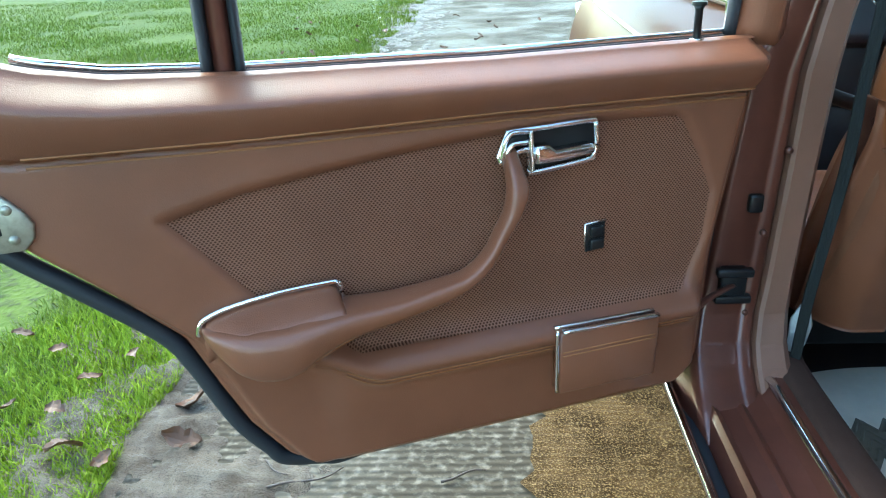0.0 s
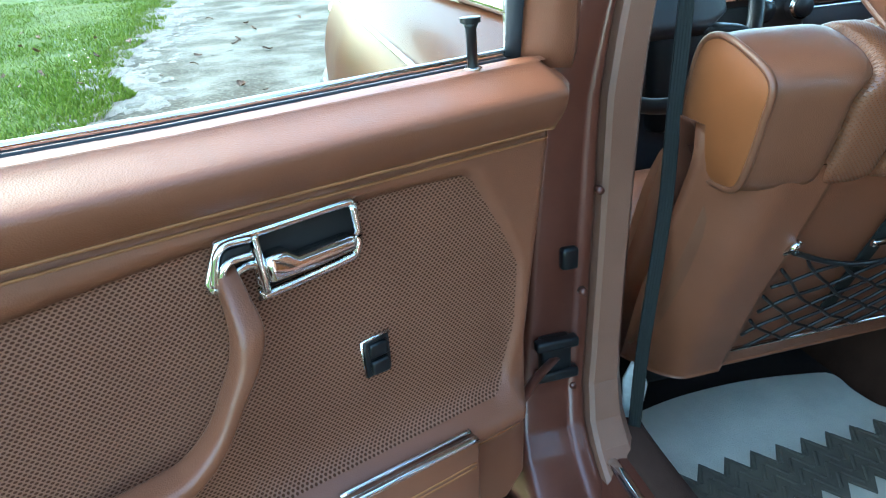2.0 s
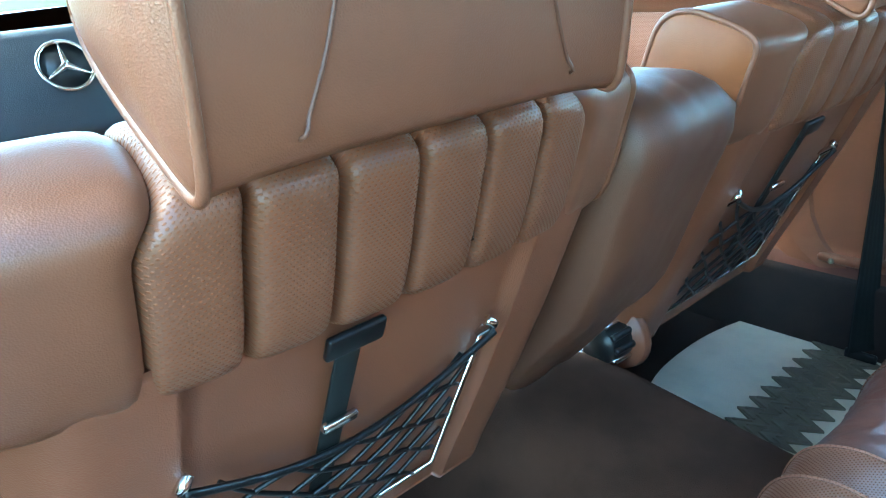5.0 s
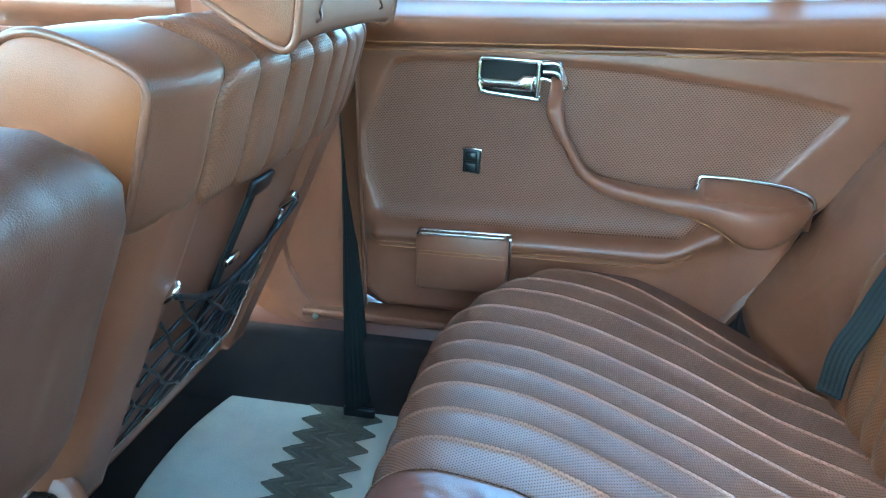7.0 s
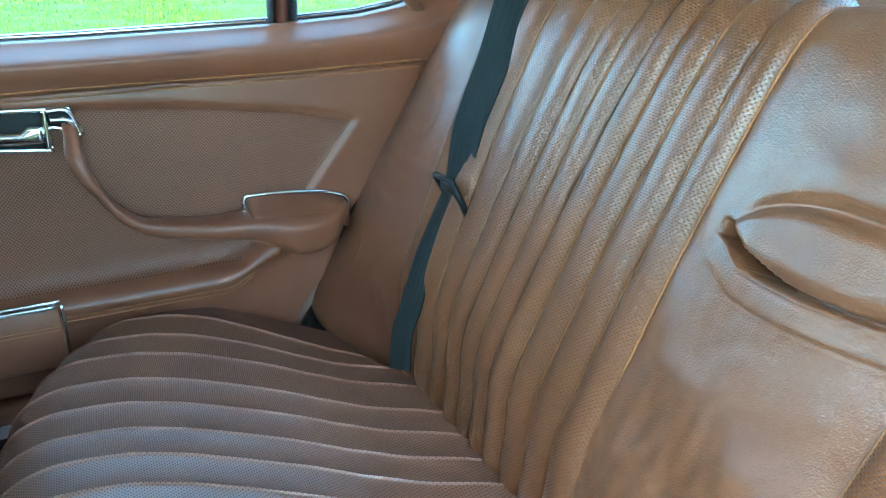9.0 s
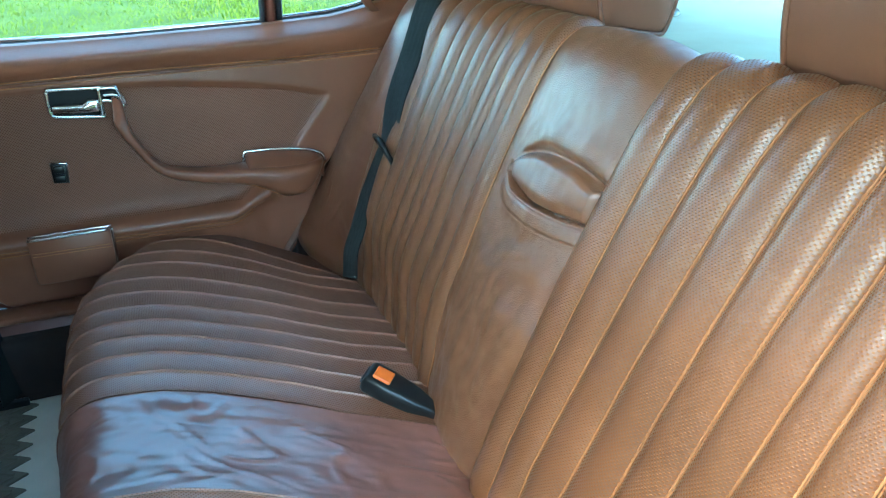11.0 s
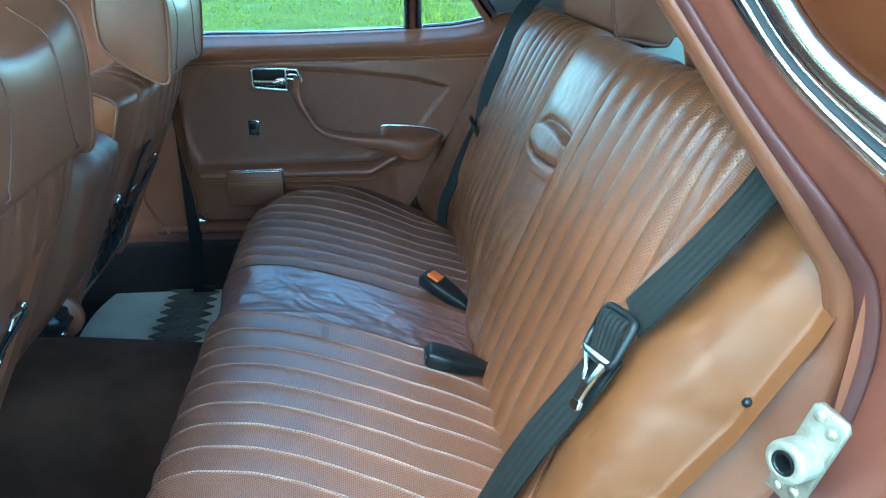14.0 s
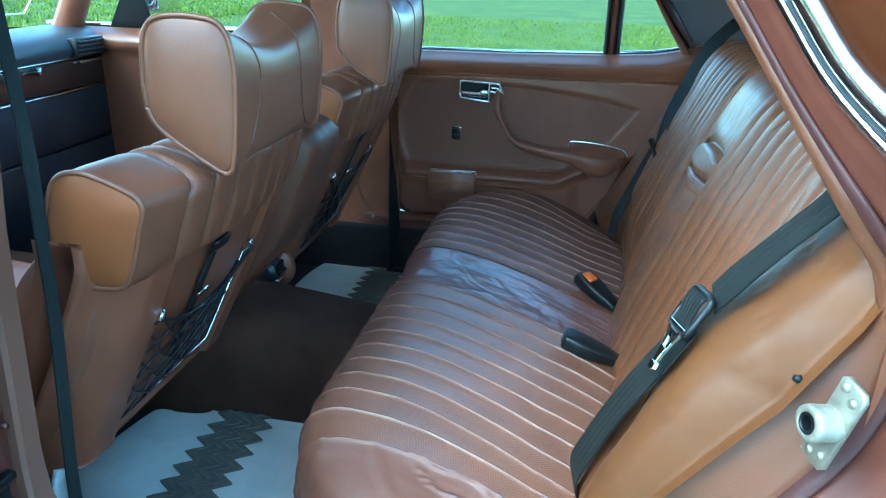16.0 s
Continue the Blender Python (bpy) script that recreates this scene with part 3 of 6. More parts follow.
    sw = add("window_switch", swap((V + [0, 0, 0.002], F)), BLACK, text="black rocker window switch")
    add("switch_trim", tube([(0.117, 0.0075, 0.695), (0.1435, 0.0075, 0.693), (0.1435, 0.0075, 0.657)], 0.0020, 6, smooth=False), CHROME, sw)
    V, F = box((0.017, 0.006, 0.013), 0.002)
    add("rocker", (V + [0.130, 0.0105, 0.684], F), BLACK, sw)
    add("rocker", (V + [0.130, 0.0115, 0.668], F), BLACK, sw)
    # lidded bin in the pocket
    lid = [(0.060, 0.576), (0.191, 0.578), (0.191, 0.494), (0.066, 0.492), (0.061, 0.496)]
    V, F = plate(lid, 0.022, 0.004)
    bin_ = add("pocket_bin", swap((V + [0, 0, 0.026], F)), VINYL, text="lidded ashtray bin with a chrome top edge")
    add("chrome_edge", tube([(0.062, 0.047, 0.5775), (0.12, 0.047, 0.5785), (0.188, 0.047, 0.5795)], 0.0042, 8, flat=0.7), CHROME, bin_)
    add("chrome_edge", tube([(0.062, 0.036, 0.5785), (0.12, 0.036, 0.5795), (0.194, 0.036, 0.5805)], 0.003, 8), CHROME, bin_)
    add("chrome_edge", tube([(0.1945, 0.046, 0.580), (0.1935, 0.044, 0.53), (0.1925, 0.042, 0.495)], 0.0025, 8), CHROME, bin_)
    for z in (0.547, 0.552):
        add("stitch_line", tube([(0.065, 0.0484, z), (0.188, 0.0484, z)], 0.0008, 6), THREAD, bin_)
    # lock pin
    pin = add("lock_pin", tube([(0.0, -0.014, 0.885), (0.0, -0.014, 0.920), (0.0, -0.014, 0.926)], [0.0045, 0.0045, 0.0075], 12, n=12, smooth=False, up=(1, 0, 0)), BLACK, text="black door lock pin")
    add("pin_cap", tube([(0.0, -0.014, 0.925), (0.0, -0.014, 0.929)], 0.0085, 12, up=(1, 0, 0)), BLACK, pin)
    add("pin_collar", tube([(0.0, -0.014, 0.884), (0.0, -0.014, 0.889)], 0.008, 12, up=(1, 0, 0)), CHROME, pin)
    # padded ledge between the lining's upper rim and the glass
    s = np.linspace(-0.07, 0.74, 50)
    ledge = [np.stack([s, np.full(50, dd), belt_line(s) + dz], 1) for dd, dz in ((-0.002, -0.0006), (-0.010, 0.0016), (-0.020, 0.0012), (-0.029, -0.001), (-0.033, -0.006))]
    add("top_ledge", grid(np.array(ledge)), VINYL)
    # chrome strip and rubber under the glass, glass, frame, divider
    s = np.linspace(-0.06, 0.70, 40)
    add("glass_rubber", tube(np.stack([s, np.full(40, -0.0325), belt_line(s) - 0.0015], 1), 0.0022, 8, n=60), RUBBER)
    add("belt_strip", tube(np.stack([s, np.full(40, -0.036), belt_line(s) + 0.004], 1), 0.004, 8, n=60), CHROME)
    lean = lambda z: -0.036 + 0.22 * (z - 0.89)
    top = 1.32

    def pane(name, s0, s1, s0t, s1t, zt=top):
        P = []
        for k in np.linspace(0, 1, 6):
            row = []
            for j in np.linspace(0, 1, 8):
                sb, st = s0 + (s1 - s0) * j, s0t + (s1t - s0t) * j
                zb = belt_line(sb) - 0.006
                z = zb + (zt - zb) * k
                row.append((sb + (st - sb) * k, lean(z), z))
            P.append(row)
        ob = add(name, shell(P, (0, -0.004, 0)), GLASS, text="clear side glass")
        ob.visible_shadow = False
        return ob

    pane("window_glass", -0.055, 0.505, 0.02, 0.50)
    pane("quarter_glass", 0.53, 0.735, 0.525, 0.60, 1.25)

    def bar(name, pts, w, dp, mat):
        p = curve_through(pts, 24)
        V, F = tube(p, w, 4, flat=dp / w, up=(0, 1, 0), smooth=False)
        return add(name, (V, F), mat)

    bar("window_divider", [(0.517, lean(0.89), 0.885), (0.512, lean(1.32), 1.32)], 0.012, 0.012, PAINT_IN)
    bar("divider_rubber", [(0.533, lean(0.89) + 0.004, 0.895), (0.528, lean(1.32) + 0.004, 1.32)], 0.006, 0.010, RUBBER)
    bar("divider_rubber", [(0.502, lean(0.89) + 0.004, 0.890), (0.498, lean(1.32) + 0.004, 1.32)], 0.005, 0.010, RUBBER)
    bar("front_frame", [(-0.092, lean(0.89) + 0.012, 0.880), (-0.08, lean(1.1), 1.1), (-0.045, lean(1.34), 1.34)], 0.036, 0.030, VINYL)
    bar("frame_rubber", [(-0.056, lean(0.89) + 0.004, 0.888), (-0.043, lean(1.1), 1.1), (-0.01, lean(1.34), 1.34)], 0.007, 0.012, RUBBER)
    bar("rear_frame", [(0.775, lean(0.95), 0.93), (0.765, lean(1.0), 0.985), (0.70, lean(1.1), 1.10), (0.62, lean(1.2), 1.20), (0.53, lean(1.31), 1.31)], 0.028, 0.026, VINYL)
    bar("top_frame", [(-0.06, lean(1.335), 1.335), (0.25, lean(1.345), 1.345), (0.55, lean(1.32), 1.32)], 0.022, 0.026, VINYL)
    add("frame_trim", tube([(0.735, -0.01, 0.945), (0.752, -0.012, 0.957), (0.768, -0.014, 0.965)], 0.004, 6), CHROME)
    # latch plate at the rear edge
    V, F = plate([(0.712, 0.800), (0.705, 0.786), (0.708, 0.772), (0.718, 0.762), (0.75, 0.762), (0.75, 0.815), (0.725, 0.815)], 0.006, 0.002)
    latch = add("latch_plate", swap((V + [0, 0, 0.010], F)), STEEL, text="bare steel latch plate with screws")
    for zz_ in (0.774, 0.803):
        add("screw", tube([(0.724, 0.015, zz_), (0.724, 0.0185, zz_)], [0.0055, 0.004], 10, n=3, up=(0, 0, 1)), STEEL, latch)
    V, F = box((0.02, 0.006, 0.018), 0.002)
    add("latch_slot", (V + [0.742, 0.014, 0.788], F), BLACK, latch)
    add("hinge_screw", tube([(-0.072, -0.012, 0.862), (-0.072, -0.004, 0.862)], [0.006, 0.005], 10, n=3), STEEL)
    return door


rear_door(DOOR_LEFT, "open rear car door lined in brown vinyl, woven insert", WEAVE)
rear_door(DOOR_RIGHT, "closed rear car door lined in brown vinyl, woven insert", WEAVE_FINE)


# ---------------------------------------------------------------- the rear bench
# seam lines: across the cushion at its front edge, across the backrest at two heights
CUSHION_NEAR = [-0.020, -0.074, -0.128, -0.176, -0.223, -0.270, -0.315, -0.360, -0.405, -0.456, -0.521]
CUSHION_FAR = [0.165, 0.212, 0.258, 0.304, 0.350, 0.394, 0.442, 0.490, 0.545, 0.590, 0.640]
BACK_NEAR = [-0.098, -0.140, -0.188, -0.238, -0.288, -0.333, -0.376, -0.418, -0.462, -0.510, -0.556]
BACK_NEAR_TOP = [-0.126, -0.170, -0.224, -0.271, -0.317, -0.362, -0.402, -0.434, -0.468, -0.512, -0.556]
BACK_FAR = [0.086, 0.125, 0.168, 0.208, 0.243, 0.276, 0.308, 0.345, 0.390, 0.437, 0.485]
BACK_FAR_TOP = [0.066, 0.098, 0.138, 0.175, 0.206, 0.242, 0.278, 0.320, 0.378, 0.428, 0.477]


def pleat_bump(f, h, sharp=2.4):
    return h * (1 - np.abs(2 * f - 1) ** sharp)


def strip_of(profile, x0, x1, fs, shape, bulge):
    """A lengthwise strip of upholstery: the profile (y, z) at each x, moved by shape(x, y, z) and swollen along its normal by bulge(f, k)."""
    fs = np.linspace(0, 1, fs) if isinstance(fs, int) else fs
    n, nx = len(profile), len(fs)
    t = np.gradient(profile, axis=0)
    t /= np.linalg.norm(t, axis=1)[:, None]
    nrm = np.stack([-t[:, 1], t[:, 0]], 1)
    arc = np.r_[0, np.cumsum(np.linalg.norm(np.diff(profile, axis=0), axis=1))]
    P, uv = np.zeros((nx, n, 3)), np.zeros((nx, n, 2))
    for i, f in enumerate(fs):
        x = x0 + (x1 - x0) * f
        b = bulge(f, np.linspace(0, 1, n), x)
        y, z = profile[:, 0] + nrm[:, 0] * b, profile[:, 1] + nrm[:, 1] * b
        dx, dy, dz = shape(x, y, z)
        P[i] = np.stack([x + dx + 0 * y, y + dy, z + dz], 1)
        uv[i] = np.stack([np.full(n, x), arc], 1)
    return P, uv.reshape(-1, 2)


CUSHION = curve_through([(-0.70, 0.420), (-0.672, 0.446), (-0.648, 0.482), (-0.618, 0.506), (-0.52, 0.530), (-0.38, 0.540), (-0.28, 0.544), (-0.225, 0.537), (-0.195, 0.512), (-0.182, 0.46), (-0.186, 0.37), (-0.205, 0.285)][::-1], 92)


def cushion_shape(x, y, z):
    a = abs(x)
    pull = (-0.15 if x < 0 else -0.11) * np.clip((a - 0.40) / 0.27, 0, 1) ** 2.2
    drop = (-0.045 if x < 0 else -0.010) * np.clip((a - 0.50) / 0.17, 0, 1) ** 2
    # the seams drift towards the open door as they run to the back
    drift = np.interp(x, [-0.67, -0.521, -0.456, -0.40, -0.22, -0.02, 0.165, 0.39, 0.49, 0.59, 0.64, 0.672], [0.0, -0.070, -0.104, -0.131, -0.131, -0.150, -0.163, -0.152, -0.140, -0.114, -0.108, -0.05])
    dx = drift * np.interp(-y, [0.25, 0.318, 0.373, 0.421, 0.47, 0.517, 0.567, 0.618, 0.70], [0, 0.08, 0.22, 0.39, 0.565, 0.75, 0.875, 1.0, 1.1])
    sag = -0.025 * np.clip(a / 0.5, 0, 1.2) ** 2 * step(y, -0.35, -0.68)
    back = -0.034 * step(x, 0.06, 0.33) * (1 - step(x, 0.58, 0.66)) * step(y, -0.56, -0.63)
    return dx, pull * step(y, -0.60, -0.20) + back, drop * step(z, 0.28, 0.5) + sag


BACK = curve_through([(-0.690, 0.40), (-0.665, 0.43), (-0.640, 0.462), (-0.632, 0.500), (-0.650, 0.55), (-0.690, 0.66), (-0.728, 0.77), (-0.766, 0.87), (-0.788, 0.922), (-0.808, 0.950), (-0.834, 0.962), (-0.860, 0.952), (-0.872, 0.915)], 100)[::-1]

BACK_FINE = curve_through(BACK, 460)


def back_shape(x, y, z):
    a = abs(x)
    a0 = (0.49 if x < 0 else 0.50) - 0.05 * step(z, 0.75, 0.52)
    f = np.clip((a - a0) / (0.668 - a0), 0, 1)
    if x < 0:
        amp = 0.056 * step(z, 0.95, 0.74) * (0.35 + 0.65 * step(z, 0.40, 0.55))
        edge = np.interp(z, [0.5, 0.629, 0.696, 0.765, 0.849, 0.927], [0.065, 0.062, 0.036, 0.006, -0.008, -0.005])
        fwd = amp * (1 - np.abs(2 * f ** 0.9 - 1) ** 2.3) + edge * step(f, 0.45, 1.0) - 0.022 * np.clip((a - 0.640) / 0.028, 0, 1) ** 2
    else:
        # the far bolster is flatter and falls back towards its top
        fwd = 0.010 * np.sin(np.pi * f) - np.interp(z, [0.5, 0.6, 0.69, 0.77, 0.87, 0.93], [-0.034, -0.012, 0.004, 0.024, 0.042, 0.046]) * f ** 1.5
    dip = -0.02 * np.clip((a - 0.45) / 0.22, 0, 1) ** 2 * step(z, 0.85, 0.95)
    belly = 0.006 * np.sin(np.clip((z - 0.45) / 0.5, 0, 1) * np.pi)
    xs65, xs90 = [-0.68] + BACK_NEAR[::-1] + BACK_FAR + [0.70], [-0.68] + BACK_NEAR_TOP[::-1] + BACK_FAR_TOP + [0.70]
    dx = np.interp(x, xs65, np.array(xs90) - np.array(xs65)) * np.clip((z - 0.65) / 0.25, -0.3, 1.15)
    hollow = step(x, -0.05, 0.22) * (1 - step(x, 0.50, 0.64))
    return dx, fwd + belly - 0.034 * hollow * step(z, 0.64, 0.49), dip


def wrinkle(x, k, amp, sx, sk):
    return np.array([amp * noise.noise(Vector((x * sx, q * sk, 1.7))) + 0.5 * amp * noise.noise(Vector((x * sx * 2.7 + 3, q * sk * 2.1, 4.1))) for q in k])


PLEAT_F = np.array([0, 0.012, 0.03, 0.06, 0.11, 0.18, 0.28, 0.4, 0.5, 0.6, 0.72, 0.82, 0.89, 0.94, 0.97, 0.988, 1.0])


def pleat_roll(f, h, sharp, groove):
    """A stuffed pleat: a round back between two drawn-in seams."""
    e = min(f, 1 - f)
    return pleat_bump(f, h, sharp) - groove * math.exp(-(e / 0.022) ** 2)


def bench_cover(thing_ob, profile, fine, shape, near, far, pleat_h, sharp, groove, centre_bulge, centre_name, ends, leathers):
    pleated, plain, bolsters, thread = leathers
    for side, rows in ((-1, near), (1, far)):
        for i, (a, b) in enumerate(zip(rows, rows[1:])):
            # no two pleats are stuffed quite alike
            h = pleat_h * (1 + 0.10 * math.sin(i * 2.3 + side))
            P, uv = strip_of(profile, a, b, PLEAT_F, shape, lambda f, k, x: pleat_roll(f, h, sharp, groove) + wrinkle(x, k, 0.0010, 6, 6) + wrinkle(x, k, 0.0003, 40, 22))
            v, f = grid(P)
            link_mesh("pleat", v, f, pleated, thing_ob, uv=uv, flip=side < 0)
            # a row of stitches on each side of the seam
            r_ = 0.0014 if groove > 0.004 else 0.0006
            for row in (2, -3) if groove > 0.004 else (2,):
                q = curve_through(P[row, 4:-3:2], 241)
                v, f = tube(q, [r_ if i % 2 else r_ * 0.55 for i in range(241)], 5, n=241)
                link_mesh("seam_stitch", v, f, thread, thing_ob)
        P, uv = strip_of(profile, rows[-1], ends[0] if side < 0 else ends[1], 64, shape, lambda f, k, x: pleat_bump(0.5 * min(f * 3, 1.0), 0.006) - groove * max(0.0, 1 - f * 45) + (wrinkle(x, k, 0.0018, 9, 5) + wrinkle(x + 2, k, 0.0007, 44, 26) + 1.5 * crinkle(x * 0.8 + 3, k)) * step(f, 0.97, 0.78) * (1.0 if side < 0 else 0.35))
        v, f = grid(P)
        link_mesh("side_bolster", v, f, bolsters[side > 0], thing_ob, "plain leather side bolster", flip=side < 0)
    P, uv = strip_of(fine, near[0], far[0], 84, shape, centre_bulge)
    v, f = grid(P)
    return link_mesh(centre_name, v, f, plain, thing_ob, "plain creased leather centre panel")


def crinkle(x, k):
    """Sharp thin creases in slack leather."""
    return np.array([-0.0022 * max(0.0, 1 - abs(noise.noise(Vector((x * 13 + 2.0 * noise.noise(Vector((x * 9, q * 7, 8))), q * 9, 3.3)))) * 9) for q in k])


def cushion_centre(f, k, x):
    return pleat_bump(f, 0.008) + (wrinkle(x, k, 0.004, 11, 5) + wrinkle(x + 7, k, 0.002, 34, 22) + crinkle(x, k)) * min(1.0, 10 * min(f, 1 - f))


def back_centre(f, k, x):
    """Smooth above, then a creased pad tucked behind a stitched lip."""
    z = np.interp(k, np.linspace(0, 1, len(BACK_FINE)), BACK_FINE[:, 1])
    b = pleat_bump(f, 0.010) + wrinkle(x, k, 0.003, 9, 7) + wrinkle(x + 5, k, 0.0012, 30, 20)
    side = 2 * f - 1
    # the pad's upper fold drops at the far end to meet the slanting mouth of the pocket
    crease = 0.812 + 0.037 * math.sqrt(max(0.0, 1 - (max(side, -0.10) + 0.10) ** 2 / 0.608)) - 0.006 * step(-side, 0.5, 1.0)
    lip = 0.794 + 0.009 * side * side + 0.010 * step(side, 0.35, 0.70)
    keep = step(1 - abs(side), 0.0, 0.06) * step(side, 0.78, 0.62)
    above = 0.003 * step(side, 0.5, 0.0) * np.exp(-((z - crease - 0.020) / 0.016) ** 2) * (z > crease) - 0.011 * (0.6 + 0.4 * step(-side, -0.3, 0.6)) * step(side, 0.66, 0.38) * np.exp(-((z - crease) / 0.0045) ** 2)
    pad = 0.007 * step(z, crease, crease - 0.014) * step(z, lip - 0.004, lip + 0.016)
    slit = 0.0015 + 0.008 * step(side, -0.1, 0.50)
    tuck = -0.040 * (0.35 + 0.65 * step(side, -0.6, 0.3)) * step(z, lip - 0.0015, lip + 0.0005) * step(z, lip + slit + 0.003, lip + slit)
    band = 0.0016 * step(z, lip + 0.0005, lip - 0.002) * step(z, lip - 0.026, lip - 0.022)
    band = band - 0.0009 * np.exp(-((z - lip + 0.005) / 0.0012) ** 2) - 0.0016 * np.exp(-((z - lip + 0.022) / 0.0016) ** 2)
    folds = wrinkle(x * 1.0 + 2, k, 0.004, 26, 9) * step(z, 0.74, 0.68) * step(z, 0.50, 0.60)
    return b + keep * (above + pad + tuck + band) + folds


rear_bench = thing("bench_seat", (0, -0.5, 0.28), "brown pleated perforated leather rear bench seat", "car seat")
v, f = box((1.16, 0.28, 0.14), 0.02)
bench = link_mesh("cushion", v + [0, -0.45, 0.355], f, CARPET, rear_bench, "pleated seat cushion")
bench_cover(bench, CUSHION, curve_through(CUSHION, 140), cushion_shape, CUSHION_NEAR, CUSHION_FAR, 0.0022, 3.2, 0.0019, cushion_centre, "centre_panel", (-0.668, 0.672), (SEAT_PERF, SEAT_PLAIN, (SEAT_SIDE, SEAT_SIDE), THREAD_DARK))
xs_ = np.linspace(-0.66, 0.66, 60)
front = np.array([[x, -0.195 + cushion_shape(x, np.array(-0.19), np.array(0.5))[1], 0.296] for x in xs_])
v, f = tube(front, 0.005, 8, n=100)
link_mesh("piping", v, f, LEATHER, bench)

v, f = box((1.30, 0.10, 0.50), 0.02)
backrest = link_mesh("backrest", put_at(v, pose(0, -0.815, 0.655, 22)), f, CARPET, rear_bench, "pleated seat backrest")
# of the two bolsters only the near one has its light toned into the colour
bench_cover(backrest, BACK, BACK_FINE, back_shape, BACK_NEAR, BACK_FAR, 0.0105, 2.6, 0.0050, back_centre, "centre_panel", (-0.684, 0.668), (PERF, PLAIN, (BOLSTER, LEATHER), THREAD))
top = np.array([[x, -0.868, 0.945 + back_shape(x, np.array(-0.83), np.array(0.95))[2]] for x in np.linspace(-0.66, 0.66, 50)])
v, f = tube(top, 0.005, 8, n=90)
link_mesh("piping", v, f, BLACK, backrest)


def headrest(name, base, w, d, h, label, group, saddle=0.012, taper=0.0, front=False):
    """A padded head restraint: domed core, two piped side panels, two posts."""
    cx, cy, cz = base
    ob = thing(name, base, label, "headrest", group)
    outline = np.array([(0.40, 0.02), (0.48, 0.25), (0.50, 0.50), (0.44, 0.78), (0.30, 0.94), (0.10, 1.0), (-0.15, 0.985), (-0.36, 0.90), (-0.47, 0.70), (-0.50, 0.45),
                        (-0.46, 0.18), (-0.36, -0.03), (-0.27, -0.055), (-0.1, -0.04), (0.2, 0.0)])
    if front:
        outline = np.array([(0.49, 0.38), (0.50, 0.60), (0.46, 0.84), (0.36, 0.96), (0.15, 1.0), (-0.12, 1.0), (-0.34, 0.97), (-0.46, 0.86), (-0.50, 0.62), (-0.47, 0.30),
                            (-0.42, 0.03), (-0.37, -0.045), (-0.29, -0.05), (-0.10, 0.02), (0.22, 0.155), (0.42, 0.27)])
    ring = curve_through(np.vstack([outline, outline[:1]]), 61)[:-1] * np.array([d, h])
    c = ring.mean(0)
    xs2 = np.linspace(-w / 2, w / 2, 33)
    P = []
    for x in xs2:
        e = abs(2 * x / w)
        k = 1.0 - 0.05 * (1 - e ** 4) + 0.05 * (1 - e * e) * taper
        r = c + (ring - c) * k
        lift = -saddle * (1 - e ** 2) ** 1.3 * np.clip((ring[:, 1] / h - 0.35) / 0.65, 0, 1)
        P.append(np.stack([np.full(60, cx + x), cy + r[:, 0], cz + r[:, 1] + lift], 1))
    v, f = grid(np.array(P), wrap=True)
    link_mesh("cover", v, f, LEATHER, ob, flip=False)
    if front:
        # curved seams that part the hollow middle from the two ears
        net_ = np.array(P)
        order = [i for i in range(60) if ring[i, 0] < 0.25 * d and ring[i, 1] > 0.02 * h]
        order.sort(key=lambda i: math.atan2(ring[i, 1] - c[1], -(ring[i, 0] - c[0])))
        for side in (-1, 1):
            q = []
            for n_, i in enumerate(order):
                k = n_ / (len(order) - 1)
                xx = side * w * (0.492 - 0.26 * math.sin(k * math.pi) ** 0.9)
                j = (xx / w + 0.5) * 32
                j0 = int(min(j, 31))
                pt = net_[j0, i] * (1 - (j - j0)) + net_[j0 + 1, i] * (j - j0)
                mid = np.array([pt[0], cy + c[0], cz + c[1]])
                q.append(pt + (pt - mid) * 0.004)
            v, f = tube(q[6:-4], 0.0012, 6, n=70)
            link_mesh("seam", v, f, ARM_LEATHER, ob)
    for side in (-1, 1):
        P = []
        for k in (1.0, 0.93, 0.8, 0.6, 0.3, 0.02):
            r = c + (ring - c) * k
            P.append(np.stack([np.full(60, cx + side * (w / 2 + 0.010 * (1 - k ** 4))), cy + r[:, 0], cz + r[:, 1]], 1))
        v, f = grid(np.array(P), wrap=True, caps=True)
        link_mesh("side_panel", v, f, LEATHER, ob, flip=side > 0)
        loop = np.stack([np.full(61, cx + side * w / 2), cy + np.r_[ring[:, 0], ring[:1, 0]], cz + np.r_[ring[:, 1], ring[:1, 1]]], 1)
        v, f = tube(loop, 0.0032, 8, n=120, up=(1, 0, 0))
        link_mesh("piping", v, f, LEATHER, ob)
        v, f = tube([(cx + side * w * 0.22, cy + 0.01, cz + 0.02), (cx + side * w * 0.22, cy + 0.02, cz - 0.10)], 0.006, 10, up=(0, 1, 0))
        link_mesh("post", v, f, CHROME, ob, "chrome post")
    return ob


for cx in (0.250, -0.345):
    headrest("rear_headrest", (cx, -0.925, 0.952), 0.31, 0.12, 0.17, "brown leather rear headrest above the bench", "rear headrests")


# ---------------------------------------------------------------- front seats
PAD = [(-0.012, 0.750), (-0.045, 0.750), (-0.066, 0.757), (-0.080, 0.785), (-0.094, 0.830), (-0.1005, 0.855), (-0.092, 0.869), (-0.062, 0.882), (-0.024, 0.891), (0.006, 0.880), (0.024, 0.840),
       (0.034, 0.80), (0.025, 0.765)]


